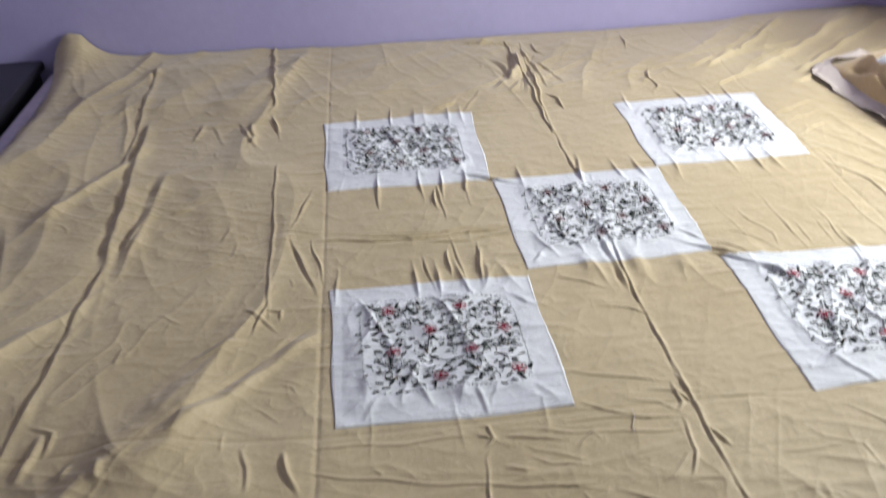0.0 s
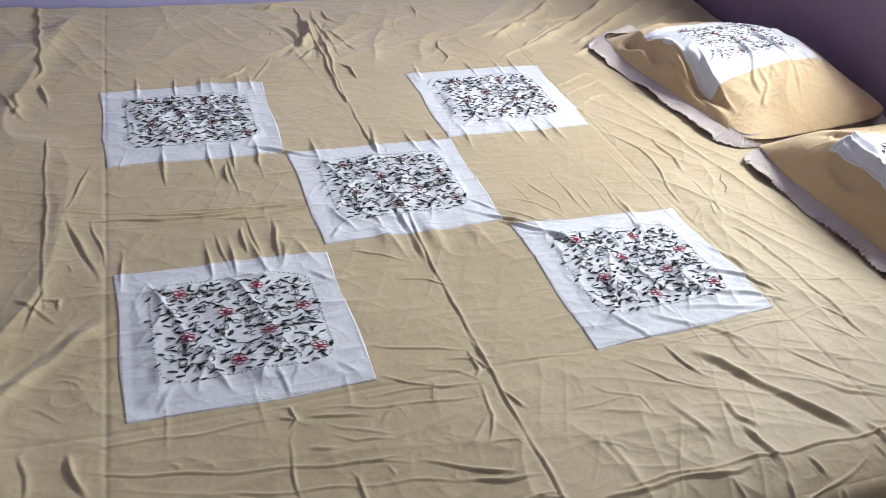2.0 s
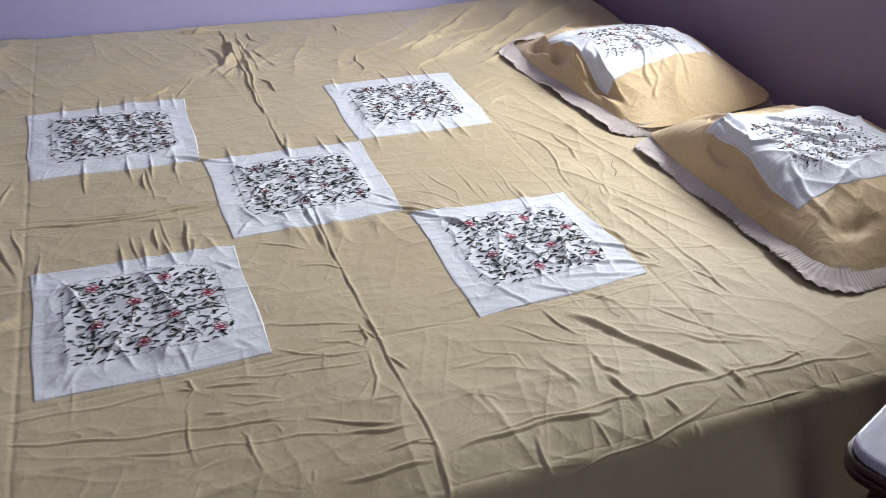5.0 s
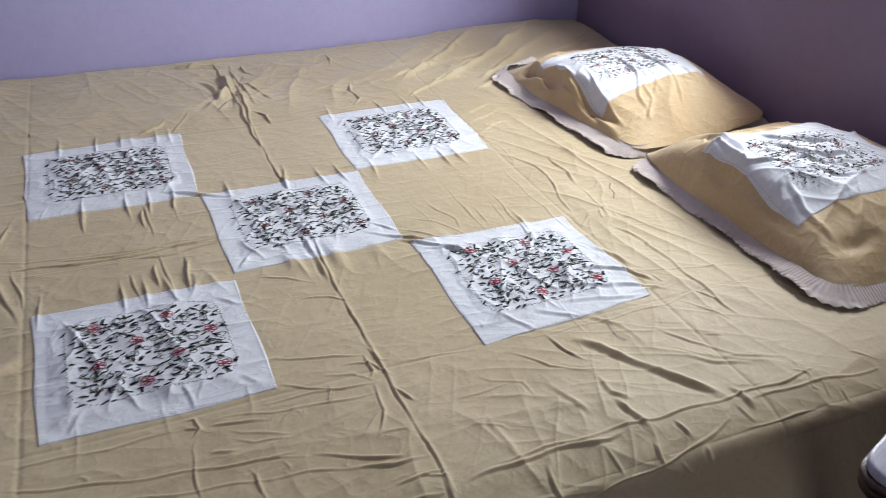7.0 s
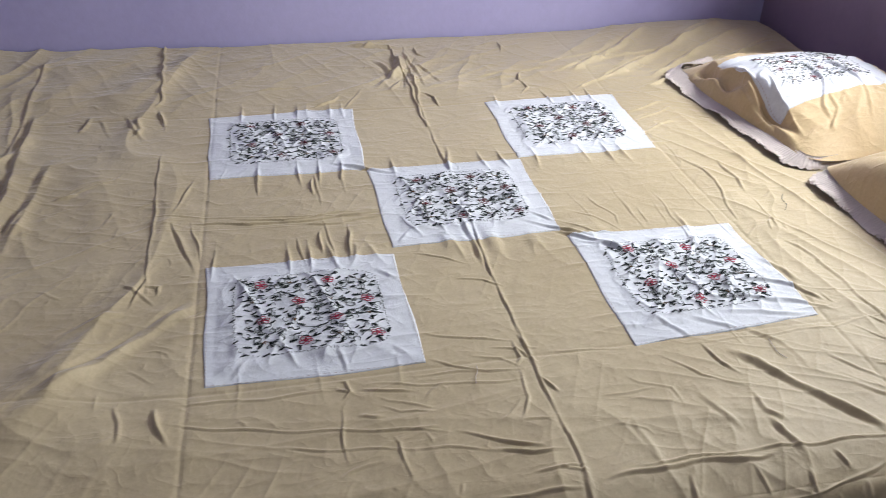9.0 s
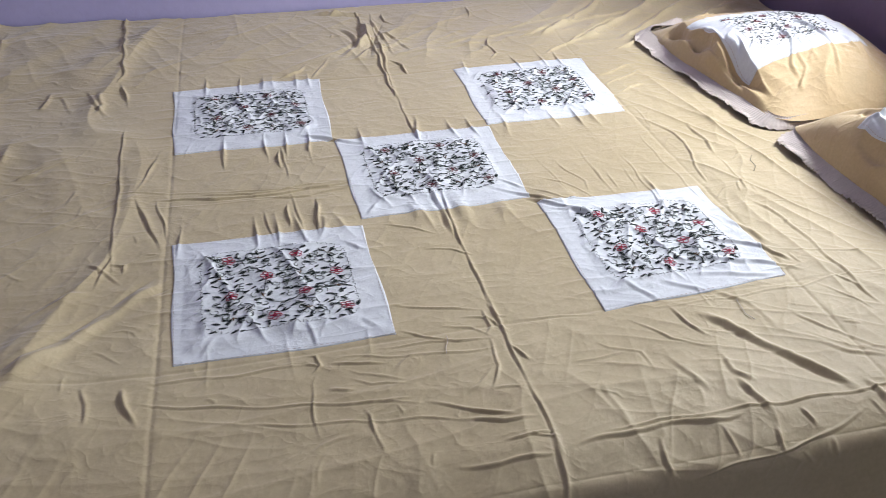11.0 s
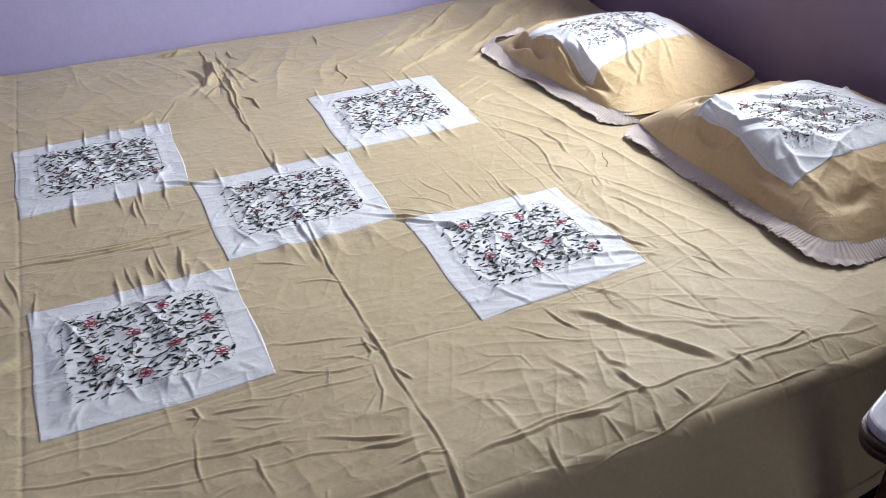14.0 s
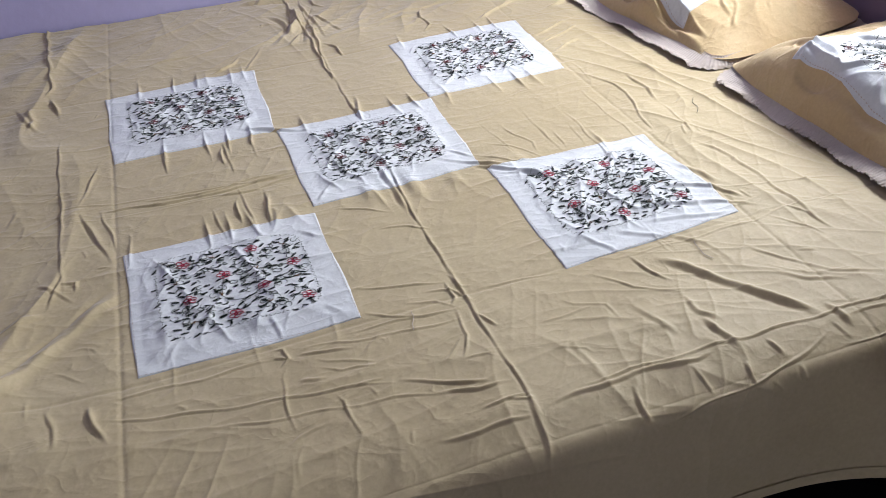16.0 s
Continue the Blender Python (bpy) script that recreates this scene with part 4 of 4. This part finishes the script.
def pillow(m, high, seed, slack, steep, meets, quad, label):
    th = tagged(new("pillow"), label, "pillow", group="pillows on the bed")
    th.matrix_world = m
    hf = lambda x, y: 0.018 + pillow_height(np.asarray(x, float), np.asarray(y, float), high, seed, slack, steep)
    nx, ny = 190, 240
    k1, k2 = np.sin(np.linspace(-1, 1, nx) * math.pi / 2) * PA / 2, np.sin(np.linspace(-1, 1, ny) * math.pi / 2) * PB / 2
    X, Y = np.meshgrid(k1, k2, indexing="ij")
    tuck_in = 1 - 0.075 * (np.abs(X) / (PA / 2) * np.abs(Y) / (PB / 2)) ** 6
    X, Y = X * tuck_in, Y * tuck_in
    T = hf(X, Y)
    Bz = 0.018 - 0.010 * np.power(np.clip((1 - (np.abs(X) / (PA / 2)) ** 4) * (1 - (np.abs(Y) / (PB / 2)) ** 4), 0, 1), 0.5)
    up, dn = np.stack([X, Y, T], -1), np.stack([X, Y, Bz], -1)[::-1]
    cover = part("pillowcase", grid_mesh("pillowcase", np.concatenate([up, dn], 0)), PILLOW_BEIGE, th, "creased beige cotton pillowcase")
    embroidered_patch("embroidered_patch", th, hf, quad, 180, 11, bold=0.7, fine=True, label="white cotton patch with a floral embroidery")
    # gathered trim round the pillow
    hx, hy, cr = PA / 2 - 0.014, PB / 2 - 0.014, 0.030
    pts, out = [], []
    for cx, cy, a0, run in ((hx - cr, hy - cr, 0, 2 * (hx - cr)), (-hx + cr, hy - cr, 90, 2 * (hy - cr)), (-hx + cr, -hy + cr, 180, 2 * (hx - cr)), (hx - cr, -hy + cr, 270, 2 * (hy - cr))):
        for i in range(40):
            a = radians(a0 + 90 * i / 39)
            pts.append((cx + cr * math.cos(a), cy + cr * math.sin(a)))
            out.append((math.cos(a), math.sin(a)))
        a = radians(a0 + 90)
        n = int(run / 0.0013)
        for i in range(1, n):
            pts.append((cx + cr * math.cos(a) - math.sin(a) * run * i / n, cy + cr * math.sin(a) + math.cos(a) * run * i / n))
            out.append((math.cos(a), math.sin(a)))
    pts.append(pts[0])
    out.append(out[0])
    per, out = np.array(pts), np.array(out)
    arc = np.concatenate([[0], np.cumsum(np.hypot(np.diff(per[:, 0]), np.diff(per[:, 1])))])
    rows = []
    width = 0.042
    for j in range(19):
        w = j / 18
        ruffle = np.clip((w - 0.70) / 0.30, 0, 1)
        gather = lattice(arc * 95, arc * 0 + w * 0.8, 93 + seed) - 0.4 + 0.35 * np.sin(arc * 2 * math.pi / 0.009 + 3 * np.sin(arc * 29 + seed))
        wave = w * (0.004 * np.sin(arc * 31 + seed) + 0.004 * np.sin(arc * 13 + 2 * seed)) + ruffle * (0.006 * gather + 0.0045)
        ext = (1 - 0.72 * np.clip(out[:, 1] * meets, 0, 1)) * width * w * (0.90 + 0.20 * lattice(arc * 22, arc * 0 + seed, 91) + 0.12 * lattice(arc * 9, arc * 0 + seed, 92)) + ruffle * 0.004 * (lattice(arc * 110, arc * 0 + seed, 94) - 0.5)
        lx, ly = per[:, 0] + out[:, 0] * ext, per[:, 1] + out[:, 1] * ext
        wx, wy = m[0][0] * lx + m[0][1] * ly + m[0][3], m[1][0] * lx + m[1][1] * ly + m[1][3]
        under = TOP + sheet_relief(wx, wy) - m[2][3] - m[2][0] * lx
        rib = (0.0016 if j % 2 == 0 else 0) * (1 - ruffle) + 0.0006 * np.sin(arc * 2 * math.pi / 0.0062) * (1 - ruffle)
        z = under + 0.024 * (1 - w) + 0.003 + np.maximum(wave, -0.001) + rib
        rows.append(np.stack([lx, ly, z], -1))
    part("lace_trim", grid_mesh("lace_trim", np.stack(rows)), LACE, th, "cream gathered lace trim")
    return th


pillow(pose(0.954, 0.320, TOP + 0.004, 0, -2, 5.0), 0.098, 5, True, 4.2, -1, ((-0.188, -0.145), (0.130, -0.145), (0.140, 0.150), (-0.172, 0.155)),
       "plump beige pillow with a white embroidered patch, against the wall")
pillow(pose(0.985, -0.310, TOP + 0.006, 0, -2, 0.0), 0.111, 17, False, 5.5, 1, ((-0.186, -0.160), (0.125, -0.165), (0.130, 0.125), (-0.184, 0.125)),
       "plump beige pillow with a crumpled white embroidered patch")


# ---- side table ----
def side_table(m):
    th = tagged(new("side_table"), "small dark wooden table with a pale worn top, beside the bed", "table")
    th.matrix_world = m

    def slab(half, r, z0, z1, bevel):
        bm = bmesh.new()
        vs = []
        for cx, cy, a0 in ((half - r, half - r, 0), (-half + r, half - r, 90), (-half + r, -half + r, 180), (half - r, -half + r, 270)):
            for i in range(9):
                a = radians(a0 + i * 90 / 8)
                vs.append(bm.verts.new((cx + r * math.cos(a), cy + r * math.sin(a), z0)))
        f = bm.faces.new(vs)
        ex = bmesh.ops.extrude_face_region(bm, geom=[f])
        top = [v for v in ex["geom"] if isinstance(v, bmesh.types.BMVert)]
        bmesh.ops.translate(bm, verts=top, vec=(0, 0, z1 - z0))
        bmesh.ops.recalc_face_normals(bm, faces=bm.faces)
        es = [e for e in bm.edges if abs(e.verts[0].co.z - e.verts[1].co.z) < 1e-6]
        bmesh.ops.bevel(bm, geom=es, offset=bevel, segments=2, affect="EDGES", profile=0.5)
        return bm

    part("tabletop", slab(0.140, 0.034, 0.543, 0.560, 0.004), PALE_TOP, th, "pale worn tabletop")
    part("edge_moulding", slab(0.145, 0.036, 0.530, 0.543, 0.005), DARK_WOOD, th)
    part("lower_moulding", slab(0.143, 0.036, 0.514, 0.530, 0.005), DARK_WOOD, th)
    for lx in (-0.085, 0.085):
        for ly in (-0.085, 0.085):
            part("leg", box_bm(lx - 0.018, lx + 0.018, ly - 0.018, ly + 0.018, 0, 0.514, bevel=0.004), DARK_WOOD, th)
    return th


side_table(pose(0.646, -1.026, 0, 0, 0, 21))


# ---- low cabinet at the foot of the bed ----
cabinet = tagged(new("low_cabinet"), "blue-black low wooden cabinet in the corner past the bed's foot", "cabinet")
part("body", box_bm(-2.05, -1.300, 0.05, 1.02, 0.04, 0.49, bevel=0.006), BLACK_WOOD, cabinet)
part("top", box_bm(-2.07, -1.285, 0.03, 1.025, 0.49, 0.515, bevel=0.005), BLACK_WOOD, cabinet)
part("plinth", box_bm(-2.03, -1.33, 0.18, 1.0, 0.0, 0.04), BLACK_WOOD, cabinet)


# ---- loose threads ----
def loose_thread(points, mat, label):
    """A thin curled thread that lies on the sheet."""
    p = np.array(points, float)
    k = np.linspace(0, len(p) - 1, 36)
    xs, ys = np.interp(k, np.arange(len(p)), p[:, 0]), np.interp(k, np.arange(len(p)), p[:, 1])
    for i in range(3):
        xs[1:-1], ys[1:-1] = (xs[:-2] + 2 * xs[1:-1] + xs[2:]) / 4, (ys[:-2] + 2 * ys[1:-1] + ys[2:]) / 4
    zs = sheet_top(xs, ys) + 0.0016
    r, n = 0.0005, 6
    c = np.stack([xs, ys, zs], -1)
    t = np.gradient(c, axis=0)
    side = np.stack([-t[:, 1], t[:, 0], np.zeros(len(t))], -1)
    side /= np.linalg.norm(side, axis=1)[:, None]
    up = np.array([0, 0, 1.0])
    rings = np.stack([c + r * (side * math.cos(a) + up * math.sin(a)) for a in np.linspace(0, 2 * math.pi, n + 1)], 1)
    return tagged(part("loose_thread", grid_mesh("loose_thread", rings), mat), label, "thread", group="loose threads on the sheet")


loose_thread([(-0.083, -0.505), (-0.084, -0.520), (-0.090, -0.532), (-0.092, -0.545)], LACE, "pale curled sewing thread lying on the beige bedsheet")
loose_thread([(0.655, -0.085), (0.640, -0.105), (0.638, -0.130), (0.622, -0.150)], GREY, "dark grey sewing thread lying on the sheet beside the pillows")
loose_thread([(0.377, -0.524), (0.374, -0.545), (0.373, -0.558), (0.380, -0.572)], LACE, "pale sewing thread lying on the sheet beside an embroidered patch")
